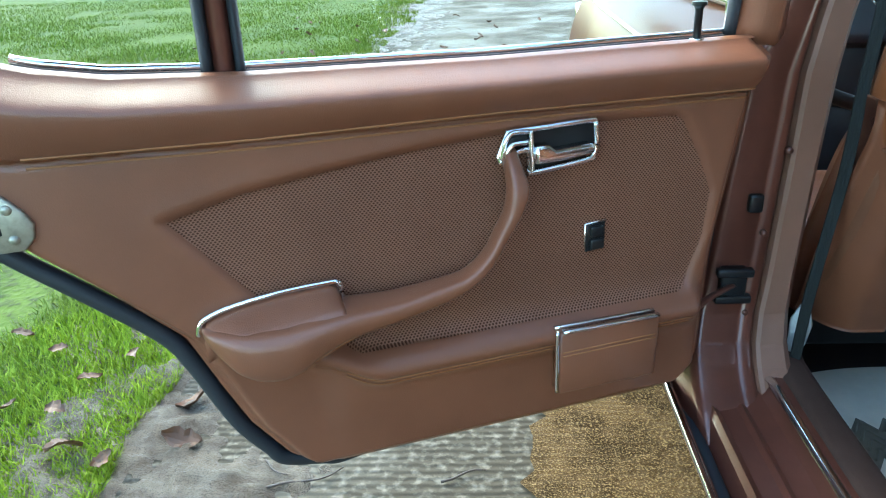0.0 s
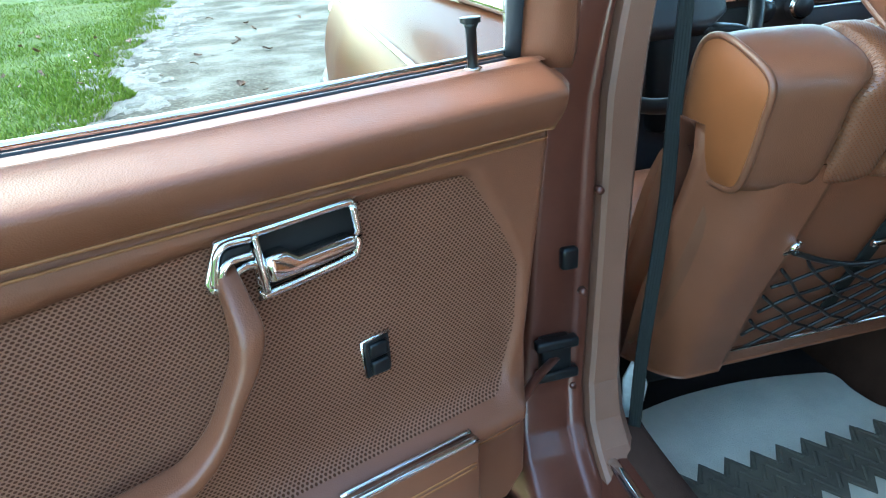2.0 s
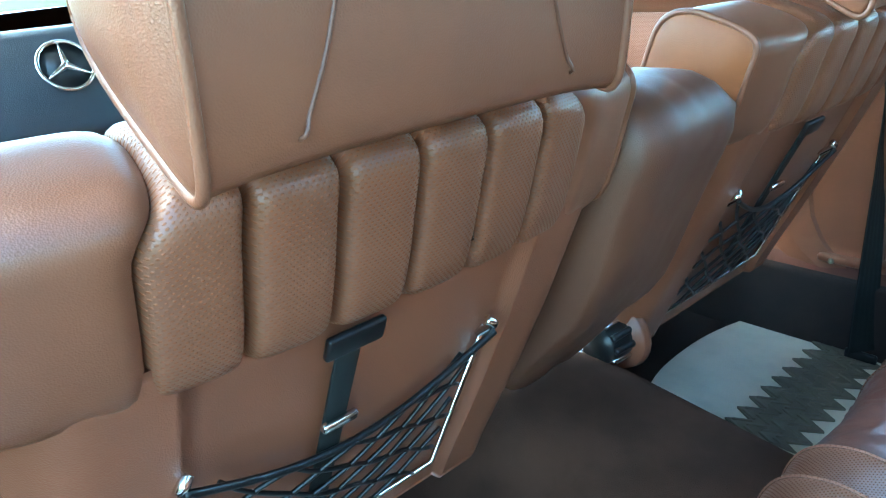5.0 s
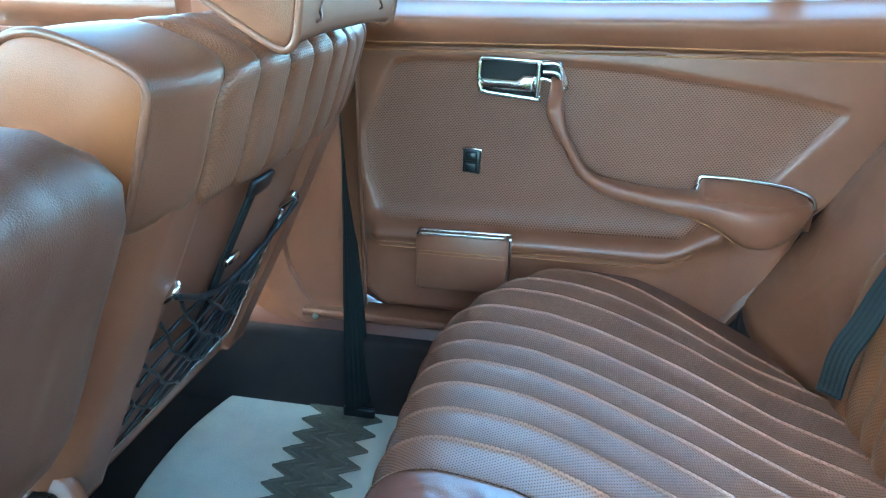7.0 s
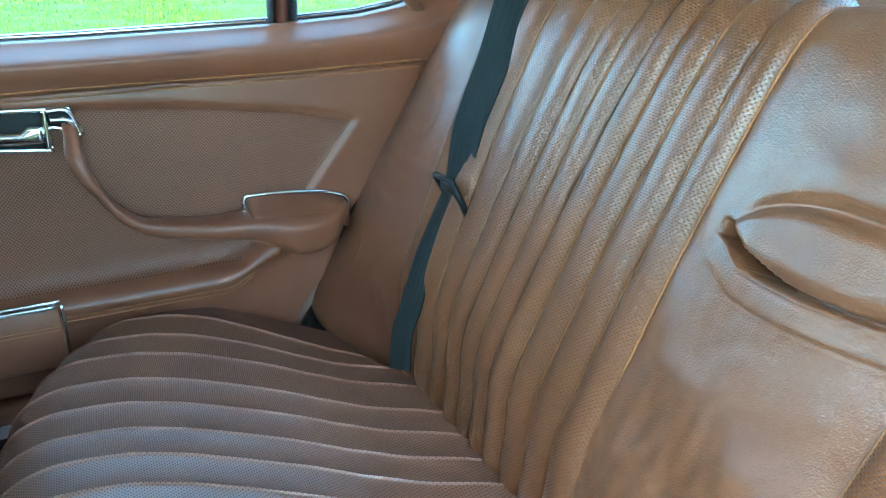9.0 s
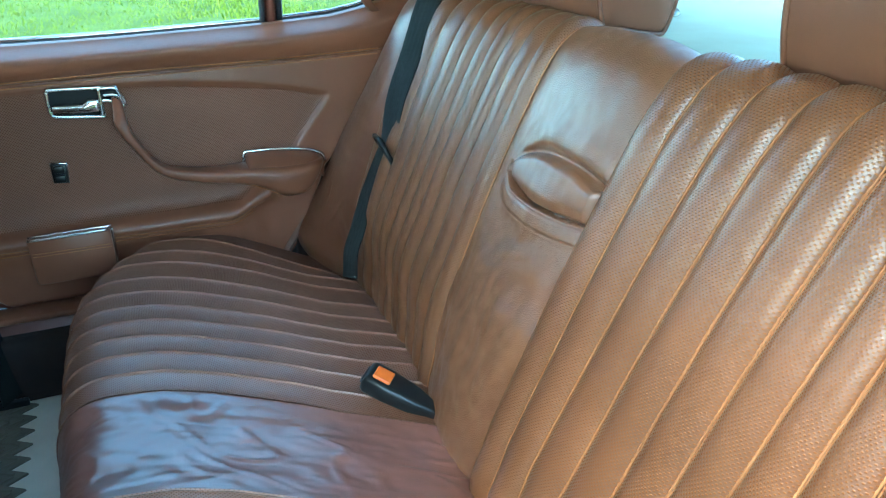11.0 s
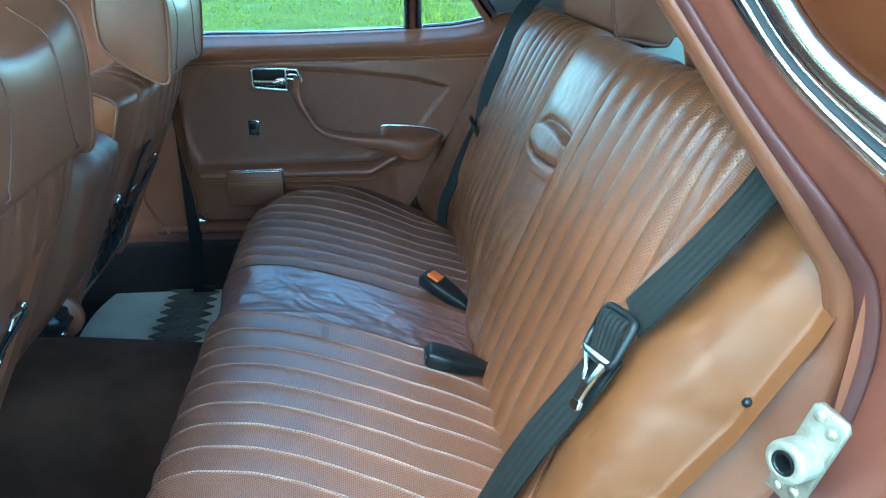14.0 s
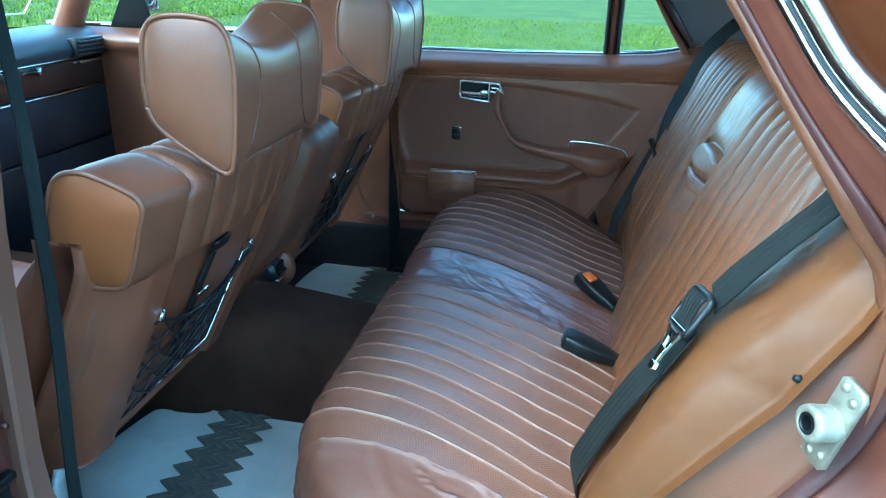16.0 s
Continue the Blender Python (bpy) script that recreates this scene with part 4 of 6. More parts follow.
def front_seat(cx):
    seat = thing("bucket_seat", (cx, 0.15, 0.30), "brown leather front seat with a netted map pocket", "car seat", "front seats")
    hw = 0.238
    # padded top roll: plain ends, pleated middle
    prof = curve_through(PAD + PAD[:1], 57)[:-1]
    c = prof.mean(0)
    t = np.roll(prof, -1, 0) - np.roll(prof, 1, 0)
    t /= np.linalg.norm(t, axis=1)[:, None]
    nrm = np.stack([t[:, 1], -t[:, 0]], 1)
    if ((prof - c) * nrm).sum() < 0:
        nrm = -nrm
    arc = np.r_[0, np.cumsum(np.linalg.norm(np.diff(prof, axis=0), axis=1))]
    edges = [-0.163 + 0.0555 * i for i in range(7)]

    def roll(name, x0, x1, nx, bulge, mat, label=""):
        P, uv = [], []
        for f in np.linspace(0, 1, nx) if isinstance(nx, int) else nx:
            x = x0 + (x1 - x0) * f
            e = abs(x) / hw
            k = 1 - 0.04 * max(0, e - 0.88) ** 2 / 0.0144
            q = c + (prof - c) * k + nrm * bulge(f) + np.array([0.024 * e ** 2.4, 0])
            lean = np.interp(x, [-hw, -0.163, -0.1075, 0.1145, 0.170, hw], [0, 0.026, 0.004, -0.004, -0.026, 0])
            P.append(np.stack([cx + x + lean * step(q[:, 1], 0.835, 0.886), q[:, 0], q[:, 1]], 1))
            uv.append(np.stack([np.full(56, x), arc], 1))
        v, f = grid(np.array(P), wrap=True)
        return link_mesh(name, v, f, mat, seat, label, uv=np.array(uv).reshape(-1, 2))

    for a, b in zip(edges, edges[1:]):
        roll("pleat", a, b, PLEAT_F, lambda f: 0.0080 * (1 - abs(2 * f - 1) ** 5) - 0.0070 - 0.013 * math.exp(-(min(f, 1 - f) / 0.042) ** 2), ROLL_PERF)
    roll("roll_end", -hw, edges[0], 14, lambda f: 0.0075 * (1 - f ** 14) - 0.0065, LEATHER, "plain leather roll end")
    roll("roll_end", edges[-1], hw, 14, lambda f: 0.0075 * (1 - (1 - f) ** 14) - 0.0065, LEATHER, "plain leather roll end")
    for side in (-1, 1):
        P = []
        ring = c + (prof - c) * 0.96 + nrm * 0.001 + np.array([0.024, 0])
        for k in (1.0, 0.97, 0.85, 0.6, 0.3, 0.02):
            q = ring.mean(0) + (ring - ring.mean(0)) * k
            P.append(np.stack([np.full(56, cx + side * (hw + 0.008 * (1 - k ** 5))), q[:, 0], q[:, 1]], 1))
        v, f = grid(np.array(P), wrap=True, caps=True)
        link_mesh("roll_cap", v, f, CAP, seat, "tan roll end with a warm glow in its colour", flip=side > 0)
        loop = np.stack([np.full(57, cx + side * hw), np.r_[ring[:, 0], ring[:1, 0]], np.r_[ring[:, 1], ring[:1, 1]]], 1)
        v, f = tube(loop, 0.0035, 8, n=110, up=(1, 0, 0))
        link_mesh("piping", v, f, LEATHER, seat)
    # rear shell with side wings and a sunken middle
    zs0 = np.linspace(0.0, 1.0, 40)
    back_y = lambda z: np.interp(z, [0.34, 0.48, 0.67, 0.76, 0.78], [0.150, 0.088, -0.004, -0.044, -0.05])
    P = []
    for x in np.r_[np.linspace(-hw - 0.012, -0.145, 22), np.linspace(-0.143, 0.143, 20), np.linspace(0.145, hw + 0.012, 22)]:
        e = np.clip((abs(x) - (hw - 0.05)) / 0.062, 0, 1)
        zs = 0.447 + zs0 * (0.328 + 0.034 * step(abs(x), hw - 0.012, hw + 0.010))
        sunk = 0.010 if abs(x) < 0.1445 else 0.0
        y = back_y(zs) - 0.012 + sunk + 0.075 * e ** 2.2
        tuck = 1 - 0.05 * step(zs, 0.60, 0.44)
        P.append(np.stack([cx + x * tuck, y + 0 * zs, zs], 1))
    v, f = shell(np.array(P), (0, 0.05, 0))
    link_mesh("back_panel", v, f, VINYL, seat, "smooth moulded seat back panel", flip=True)
    # side bolsters and front cushion of the backrest
    side_prof = curve_through([(0.14, 0.452), (0.06, 0.55), (-0.02, 0.72), (0.0, 0.78), (0.06, 0.80), (0.13, 0.70), (0.20, 0.50), (0.20, 0.455)], 30)
    P = []
    for x in np.linspace(-hw, hw, 26):
        e = abs(x) / hw
        k = 1 - 0.16 * e ** 8
        q = side_prof.mean(0) + (side_prof - side_prof.mean(0)) * k
        P.append(np.stack([np.full(30, cx + x), q[:, 0] + 0.01, q[:, 1]], 1))
    v, f = grid(np.array(P), wrap=True, caps=True)
    link_mesh("back_cushion", v, f, LEATHER, seat)
    sq = curve_through([(0.17, 0.41), (0.16, 0.47), (0.22, 0.50), (0.45, 0.51), (0.62, 0.52), (0.68, 0.48), (0.66, 0.38), (0.60, 0.34)], 36)
    P = []
    for x in np.linspace(-hw, hw, 26):
        k = 1 - 0.10 * (abs(x) / hw) ** 8
        q = sq.mean(0) + (sq - sq.mean(0)) * k
        P.append(np.stack([np.full(36, cx + x), q[:, 0], q[:, 1] + 0.02 * (abs(x) / hw) ** 4], 1))
    v, f = grid(np.array(P), wrap=True, caps=True)
    link_mesh("seat_cushion", v, f, LEATHER, seat)
    # a dark box is added to stand for the shaded void under the seat
    v, f = box((0.40, 0.44, 0.07), 0.012)
    link_mesh("seat_pan", v + [cx, 0.43, 0.385], f, RECESS, seat, "dark box added to keep the gap under the seat dark")
    for x in (-0.2, 0.2):
        v, f = box((0.03, 0.40, 0.05), 0.006)
        link_mesh("seat_rail", v + [cx + x * 0.85, 0.50, 0.305], f, RECESS, seat)
    # strap, its clip
    v, f = box((0.020, 0.003, 0.205), 0.001)
    tilt = math.degrees(math.atan2(0.092, 0.19))
    strap = link_mesh("pocket_strap", put_at(v, pose(cx - 0.030, 0.003, 0.635, tilt, 0, 0)), f, WEBBING, seat)
    v, f = box((0.046, 0.006, 0.020), 0.002)
    link_mesh("strap_clip", put_at(v, pose(cx - 0.030, -0.050, 0.735, tilt)), f, BLACK, strap)
    v, f = box((0.030, 0.006, 0.009), 0.002)
    link_mesh("strap_buckle", put_at(v, pose(cx - 0.030, -0.014, 0.655, tilt)), f, CHROME, strap)
    # the net: wire frame and a mesh of cords sagging from it
    on_back = lambda x, z, off=0.008: (cx + x, back_y(z) - off, z)
    TL, TR, BL, BR = (-0.149, 0.668), (0.122, 0.670), (-0.143, 0.488), (0.118, 0.488)
    frame_pts = [on_back(*TL), on_back(*BL), on_back(*BR), on_back(*TR)]
    v, f = tube(frame_pts, 0.0028, 8, smooth=False)
    net = link_mesh("net_frame", v, f, CHROME, seat, "chrome wire net frame")
    edge = [on_back(-0.149 + 0.271 * k, 0.668 - 0.045 * math.sin(math.pi * k), 0.020) for k in np.linspace(0, 1, 12)]
    v, f = tube(edge, 0.0032, 8)
    link_mesh("net_edge", v, f, BLACK, net)
    for x, z in (TL, TR):
        v, f = tube([on_back(x, z - 0.01, 0.004), on_back(x, z + 0.004, 0.016), on_back(x + 0.006 * np.sign(-x), z + 0.010, 0.012)], 0.0045, 8)
        link_mesh("net_hook", v, f, CHROME, net)

    def net_point(u, w):
        xl, xr = -0.143 - 0.006 * w, 0.118 + 0.004 * w
        z = 0.489 + (0.179 - 0.045 * math.sin(math.pi * u)) * w
        sag = 0.009 + 0.014 * math.sin(math.pi * u) * w
        return on_back(xl + (xr - xl) * u, z, sag)

    cords = []
    n = 5
    for i in range(-6, n + 1):
        for sgn in (1, -1):
            pts = []
            for w in np.linspace(0, 1, 13):
                u = (i + 0.5) / n + 0.80 * w if sgn > 0 else 1 - (i + 0.5) / n - 0.80 * w
                if 0 <= u <= 1:
                    u2 = u + 0.012 * math.sin(w * 6 * math.pi)
                    pts.append(net_point(min(max(u2, 0), 1), w))
            if len(pts) > 2:
                cords.append(tube(pts, 0.0021, 6, n=len(pts) * 2))
    v, f = merge(*cords)
    tagged(link_mesh("cord_net", v, f, BLACK, net), kind="stuff")
    return seat


seat_l = front_seat(-0.347)
seat_r = copy_thing(seat_l, pose(0.333, 0.15, 0.30))
for o in (seat_r, *seat_r.children_recursive):
    BASE[o] = BASE[seat_l] + np.array([0.68, 0, 0])
for cx in (-0.355, 0.325):
    headrest("front_headrest", (cx, -0.092, 0.883), 0.275, 0.114, 0.168, "brown leather front headrest with piped side panels", "front headrests", saddle=0.034, front=True)
# recliner knobs on the inner flanks
o, KX, KY, KZ = seat_r, 0.120, 0.105, 0.474
v, f = tube([(KX, KY, KZ), (KX - 0.012, KY, KZ), (KX - 0.036, KY, KZ)], [0.031, 0.031, 0.026], 16, n=6, up=(0, 0, 1))
knob = link_mesh("recliner_knob", v, f, BLACK, o, "black ribbed recliner knob")
for k in range(10):
    a = k * math.pi / 5
    v, f = tube([(KX, KY + 0.031 * math.cos(a), KZ + 0.031 * math.sin(a)), (KX - 0.034, KY + 0.028 * math.cos(a), KZ + 0.028 * math.sin(a))], 0.005, 6, up=(0, 0.3, 1))
    link_mesh("rib", v, f, CHROME if k % 3 == 0 else BLACK, knob)
v, f = tube([(KX + 0.014, KY, KZ), (KX + 0.001, KY, KZ)], [0.050, 0.047], 26, n=4, up=(0, 0, 1))
link_mesh("recliner_cover", v, f, VINYL, o, "round tan recliner cover")
v, f = tube([(KX - 0.012, KY + 0.02, KZ - 0.026), (KX - 0.036, KY + 0.035, KZ - 0.020), (KX - 0.040, KY + 0.09, KZ - 0.030), (KX - 0.040, KY + 0.13, KZ - 0.036)], [0.008, 0.007, 0.006, 0.006], 8, n=24)
link_mesh("backrest_lever", v, f, CHROME, o, "chrome backrest lever")

# folded-up armrest between the front seats
P = []
prof = curve_through([(0.10, 0.485), (0.035, 0.56), (-0.018, 0.625), (-0.065, 0.74), (-0.088, 0.80), (-0.078, 0.832), (-0.03, 0.845), (0.03, 0.838), (0.06, 0.79), (0.12, 0.64), (0.16, 0.52), (0.14, 0.485)], 36)
for x in np.linspace(-1, 1, 22):
    k = 1 - 0.12 * abs(x) ** 6
    q = prof.mean(0) + (prof - prof.mean(0)) * k
    q = q + (q - q.mean(0)) * np.array([0.05 * noise.noise(Vector((x * 1.5, w * 0.35, 2.0))) + 0.022 * noise.noise(Vector((x * 5, w * 0.9, 7.0))) for w in range(36)])[:, None]
    P.append(np.stack([np.full(36, -0.020 + 0.077 * x), q[:, 0], q[:, 1]], 1))
v, f = grid(np.array(P), wrap=True, caps=True)
arm_ob = link_mesh("armrest", v, f, ARM_LEATHER, seat_l, "creased leather armrest folded up between the seats")
v, f = tube([(-0.09, 0.10, 0.585), (0.075, 0.10, 0.585)], 0.012, 10)
link_mesh("pivot", v, f, BLACK, arm_ob)


# ---------------------------------------------------------------- car body
body = thing("car", (0, 0.6, 0.2), "brown metallic saloon car body, rear cabin open", "car")


def bodypart(name, vf, mat, label="", flip=False, smooth=True):
    return link_mesh(name, vf[0], vf[1], mat, body, label, smooth, flip=flip)


def extrude_y(profile, y0, y1, n=20):
    return np.array([[(x, y, z) for x, z in profile] for y in np.linspace(y0, y1, n)])


# floor pan and tunnel
v, f = box((1.36, 2.60, 0.06), 0.01)
bodypart("floor_pan", (v + [0, 0.38, 0.235], f), CARPET)
tun = curve_through([(-0.155, 0.262), (-0.135, 0.34), (-0.115, 0.42), (-0.085, 0.458), (0.0, 0.470), (0.085, 0.458), (0.115, 0.42), (0.135, 0.34), (0.155, 0.262)], 30)
P = np.array([[(x, y, 0.262 + (z - 0.262) * np.interp(y, [-0.25, 0.1, 0.3, 1.2], [0.80, 1.0, 0.95, 1.1])) for x, z in tun] for y in np.linspace(-0.25, 1.2, 24)])
bodypart("tunnel", grid(P), VELOUR, "brown velour covered transmission tunnel", flip=True)

# sills: stepped painted sections with chrome beads
SILL = [(-0.63, 0.262), (-0.632, 0.405), (-0.645, 0.425), (-0.668, 0.428), (-0.692, 0.412), (-0.715, 0.404), (-0.722, 0.407), (-0.729, 0.404), (-0.752, 0.402), (-0.760, 0.406), (-0.766, 0.398),
        (-0.775, 0.372), (-0.792, 0.372), (-0.798, 0.390), (-0.806, 0.390), (-0.806, 0.383), (-0.775, 0.335), (-0.70, 0.25)]
for side in (1, -1):
    prof = [(side * x, z) for x, z in SILL]
    bodypart("sill", grid(extrude_y(prof, -0.75, 1.15, 4)), PAINT_IN, "stepped painted door sill", flip=side < 0, smooth=False)
    if side < 0:
        continue
    v, f = tube([(-0.640, -0.72, 0.424), (-0.640, -0.3, 0.424), (-0.636, 0.02, 0.424), (-0.625, 0.12, 0.430)], 0.023, 12, flat=0.42)
    bodypart("sill_cover", (v, f), SILL_CLOTH, "brown cloth covered inner sill edge")
    v, f = tube([(side * -0.676, -0.72, 0.4265), (side * -0.676, 0.05, 0.4265)], 0.0075, 8, flat=0.4)
    bodypart("sill_strip", (v, f), CHROME, "bright sill strip")
    v, f = tube([(side * -0.803, -0.72, 0.393), (side * -0.803, 1.10, 0.393)], 0.006, 8)
    bodypart("sill_strip", (v, f), CHROME, "bright sill strip")
    v, f = tube([(side * -0.784, -0.72, 0.374), (side * -0.784, 0.9, 0.374)], 0.009, 8, flat=0.6)
    bodypart("sill_rubber", (v, f), RUBBER)

# B pillars: painted face and moulded trim
BZ = [0.40, 0.46, 0.55, 0.70, 0.83, 0.90, 1.05, 1.20, 1.36]
B_OUT = [-0.775, -0.768, -0.752, -0.740, -0.728, -0.702, -0.655, -0.610, -0.560]
B_MID = [-0.690, -0.685, -0.672, -0.666, -0.662, -0.652, -0.620, -0.582, -0.535]
B_IN = [-0.640, -0.640, -0.632, -0.626, -0.620, -0.612, -0.585, -0.550, -0.500]
for side in (1, -1):
    paint, trim = [], []
    for z in np.r_[np.linspace(0.375, 0.50, 36), np.linspace(0.52, 1.36, 44)]:
        o, m_, i_ = np.interp(z, BZ, B_OUT), np.interp(z, BZ, B_MID), np.interp(z, BZ, B_IN)
        y = np.interp(z, [0.375, 0.40, 0.415, 0.435, 0.46, 0.50, 0.55, 1.36], [-0.075, -0.040, -0.008, 0.020, 0.042, 0.060, 0.068, 0.06])
        w = m_ - o
        paint.append([(side * a, b, z) for a, b in ((o - 0.02, y + 0.10), (o - 0.006, y + 0.030), (o - 0.002, y + 0.004), (o + 0.002, y + 0.0005), (o + 0.006, y), (o + 0.62 * w, y), (o + 0.66 * w, y + 0.003),
                                                   (o + 0.70 * w, y + 0.0005), (m_ - 0.012, y), (m_ - 0.006, y + 0.006), (m_ + 0.01, y + 0.05))])
        trim.append([(side * a, b, z) for a, b in ((m_ - 0.004, y + 0.02), (m_ - 0.002, y - 0.002), (m_ + 0.003, y - 0.006), (i_ - 0.010, y - 0.004), (i_, y + 0.010), (i_ + 0.004, y + 0.06), (i_, y + 0.11), (m_, y + 0.12))])
    bodypart("b_pillar", grid(np.array(paint)), PAINT_IN, "painted centre door pillar", flip=side > 0)
    # the far trim takes darker vinyl, so its shade is in the colour
    bodypart("pillar_trim", grid(np.array(trim)), TRIM if side > 0 else VINYL, "moulded tan pillar trim", flip=side > 0, smooth=False)
    path = [(side * (np.interp(z, BZ, B_OUT) - 0.010), 0.085, z) for z in np.linspace(0.42, 1.34, 14)]
    v, f = tube(path, 0.011, 8, n=50, up=(0, 1, 0))
    bodypart("pillar_seal", (v, f), RUBBER)
    if side < 0:
        P = [[(side * (np.interp(z, BZ, B_IN) - 0.004), y, z) for z in np.linspace(0.40, 1.30, 16)] for y in np.linspace(-0.045, 0.20, 6)]
        v, f = box((0.03, 1.9, 0.15), 0.008)
        bodypart("sill_carpet", (v + [0.625, 0.2, 0.33], f), CARPET, "dark carpet on the inner sill")
        v, f = box((0.05, 0.9, 0.014), 0.005)
        bodypart("sill_cover", (v + [0.652, -0.40, 0.432], f), VINYL, "tan sill cover")
        v, f = tube([(0.612, 0.02, 0.437), (0.608, 0.02, 0.437)], [0.005, 0.004], 8, n=3)
        bodypart("cover_screw", (v, f), STEEL)
        bodypart("pillar_cover", shell(np.array(P), (side * -0.02, 0, 0)), VINYL, "moulded tan pillar cover", flip=side > 0)
    # small fittings of the open side: plug, door check, bolts
    if side > 0:
        v, f = box((0.020, 0.012, 0.026), 0.004)
        bodypart("pillar_plug", (v + [-0.704, 0.064, 0.663], f), BLACK, "dark rubber buffer")
        v, f = box((0.036, 0.016, 0.052), 0.004)
        check = bodypart("door_check", (v + [-0.722, 0.062, 0.545], f), BLACK, "black door check strap housing")
        for dz in (-0.02, 0.02):
            v, f = box((0.05, 0.014, 0.012), 0.003)
            link_mesh("check_ear", v + [-0.722, 0.056, 0.545 + dz], f, BLACK, check)
        v, f = tube([(-0.722, 0.058, 0.545), (-0.765, 0.02, 0.545), (-0.80, -0.02, 0.545)], 0.006, 6, flat=0.6)
        link_mesh("check_arm", v, f, PAINT_IN, check)
        for x, z in ((-0.671, 0.735), (-0.700, 0.500), (-0.688, 0.62)):
            v, f = tube([(x, 0.066, z), (x, 0.058, z)], [0.005, 0.004], 10, n=3)
            bodypart("pillar_screw", (v, f), PAINT_IN)

# rear edge of the door openings and the C pillars
JAMB = [(-0.52, 0.405), (-0.58, 0.50), (-0.64, 0.57), (-0.69, 0.62), (-0.735, 0.69), (-0.765, 0.74), (-0.782, 0.79), (-0.787, 0.845), (-0.778, 0.89), (-0.757, 0.92), (-0.735, 0.95), (-0.701, 1.0), (-0.668, 1.05),
        (-0.634, 1.10), (-0.56, 1.21), (-0.49, 1.31)]
jamb = curve_through(JAMB, 80)
jt = np.gradient(jamb, axis=0)
jt /= np.linalg.norm(jt, axis=1)[:, None]
jn = np.stack([-jt[:, 1], jt[:, 0]], 1)
if jn[40, 0] > 0:
    jn = -jn


def jamb_x(z, x):
    if x < -0.69:
        x = -0.69 + (x + 0.69) * (1 - 0.45 * step(z, 0.90, 1.05))
    return x + 0.37 * np.clip(z - 0.95, 0, None)


# how far forward the near bolster's outer edge lies at each height of the jamb; none above the backrest
bz = np.clip(jamb[:, 1], 0.42, 0.94)
BOLSTER_EDGE = np.interp(bz, BACK[::-1, 1][:75], BACK[::-1, 0][:75]) + np.array([back_shape(-0.666, np.array(0.0), np.array(q))[1] for q in bz])
BOLSTER_EDGE = np.where(jamb[:, 1] < 0.94, np.maximum(BOLSTER_EDGE, jamb[:, 0]), jamb[:, 0])


def jamb_strip(side, section):
    P = []
    for o, x in section:
        if o < -0.1:
            # the flange ahead of the jamb line runs up to the bolster's edge
            q = jamb.copy()
            q[:, 0] += -o * (np.minimum(BOLSTER_EDGE - jamb[:, 0], 0.12) - 0.002)
        else:
            q = jamb + jn * (o * (1 - 0.5 * step(jamb[:, 1], 0.90, 1.05)))[:, None]
        P.append(np.stack([side * jamb_x(jamb[:, 1], x), q[:, 0], q[:, 1]], 1))
    return grid(np.array(P))


SEAL = surface("maroon_rubber", (0.06, 0.02, 0.017), rough=0.5)
for side in (1, -1):
    bodypart("opening_trim", jamb_strip(side, [(-1.0, -0.666), (-0.65, -0.674), (-0.2, -0.681), (0.004, -0.686), (0.010, -0.690), (0.014, -0.688)] if side > 0 else [(0.010, -0.662), (0.000, -0.665), (-0.004, -0.672), (0.004, -0.684), (0.010, -0.690), (0.014, -0.688)]), EDGE_AND_SHADE, "tan edge trim round the door opening", flip=side > 0)
    bodypart("opening_seal", jamb_strip(side, [(0.011, -0.686), (0.012, -0.698), (0.017, -0.706), (0.021, -0.704), (0.022, -0.694)]), SEAL, "dark maroon rubber door seal", flip=side > 0)
    bodypart("jamb", jamb_strip(side, [(0.020, -0.694), (0.025, -0.709), (0.034, -0.716), (0.038, -0.727), (0.044, -0.729), (0.050, -0.740)]), PAINT_IN, "painted door jamb", flip=side > 0)
    bodypart("jamb_strip", jamb_strip(side, [(0.049, -0.740), (0.051, -0.751), (0.056, -0.755), (0.060, -0.750)]), CHROME, flip=side > 0)
    bodypart("jamb_rubber", jamb_strip(side, [(0.059, -0.750), (0.063, -0.748), (0.066, -0.757)]), RUBBER, flip=side > 0)
    bodypart("jamb_moulding", jamb_strip(side, [(0.065, -0.755), (0.067, -0.770), (0.082, -0.777), (0.098, -0.776), (0.100, -0.768)]), CHROME, flip=side > 0)
    bodypart("quarter_panel", jamb_strip(side, [(0.098, -0.768), (0.115, -0.800), (0.22, -0.828), (0.6, -0.85), (1.2, -0.80)]), PAINT, "brown rear quarter panel", flip=side > 0)
    # inner trim panel beside the bench
    P = [[(side * x, y, z) for z in np.linspace(0.45, 0.98, 14)] for x, y in ((-0.70, -0.79), (-0.69, -0.85), (-0.67, -0.95))]
    bodypart("quarter_trim", grid(np.array(P)), VINYL, flip=side > 0)
    v, f = box((0.02, 0.62, 0.42), 0.006)
    # two dark panels added on the far side to block daylight leaking in
    if side < 0:
        bodypart("wheel_arch_panel", (v + [side * -0.685, -0.90, 0.46], f), CARPET)
        v, f = box((0.012, 0.66, 0.60), 0.004)
        bodypart("quarter_inner_panel", (v + [0.708, -0.74, 0.57], f), CARPET)
# screw in the trim
v, f = tube([(-0.667, -0.744, 0.788), (-0.672, -0.739, 0.791)], [0.0045, 0.0035], 7, n=3)
bodypart("trim_screw", (v, f), BLACK)

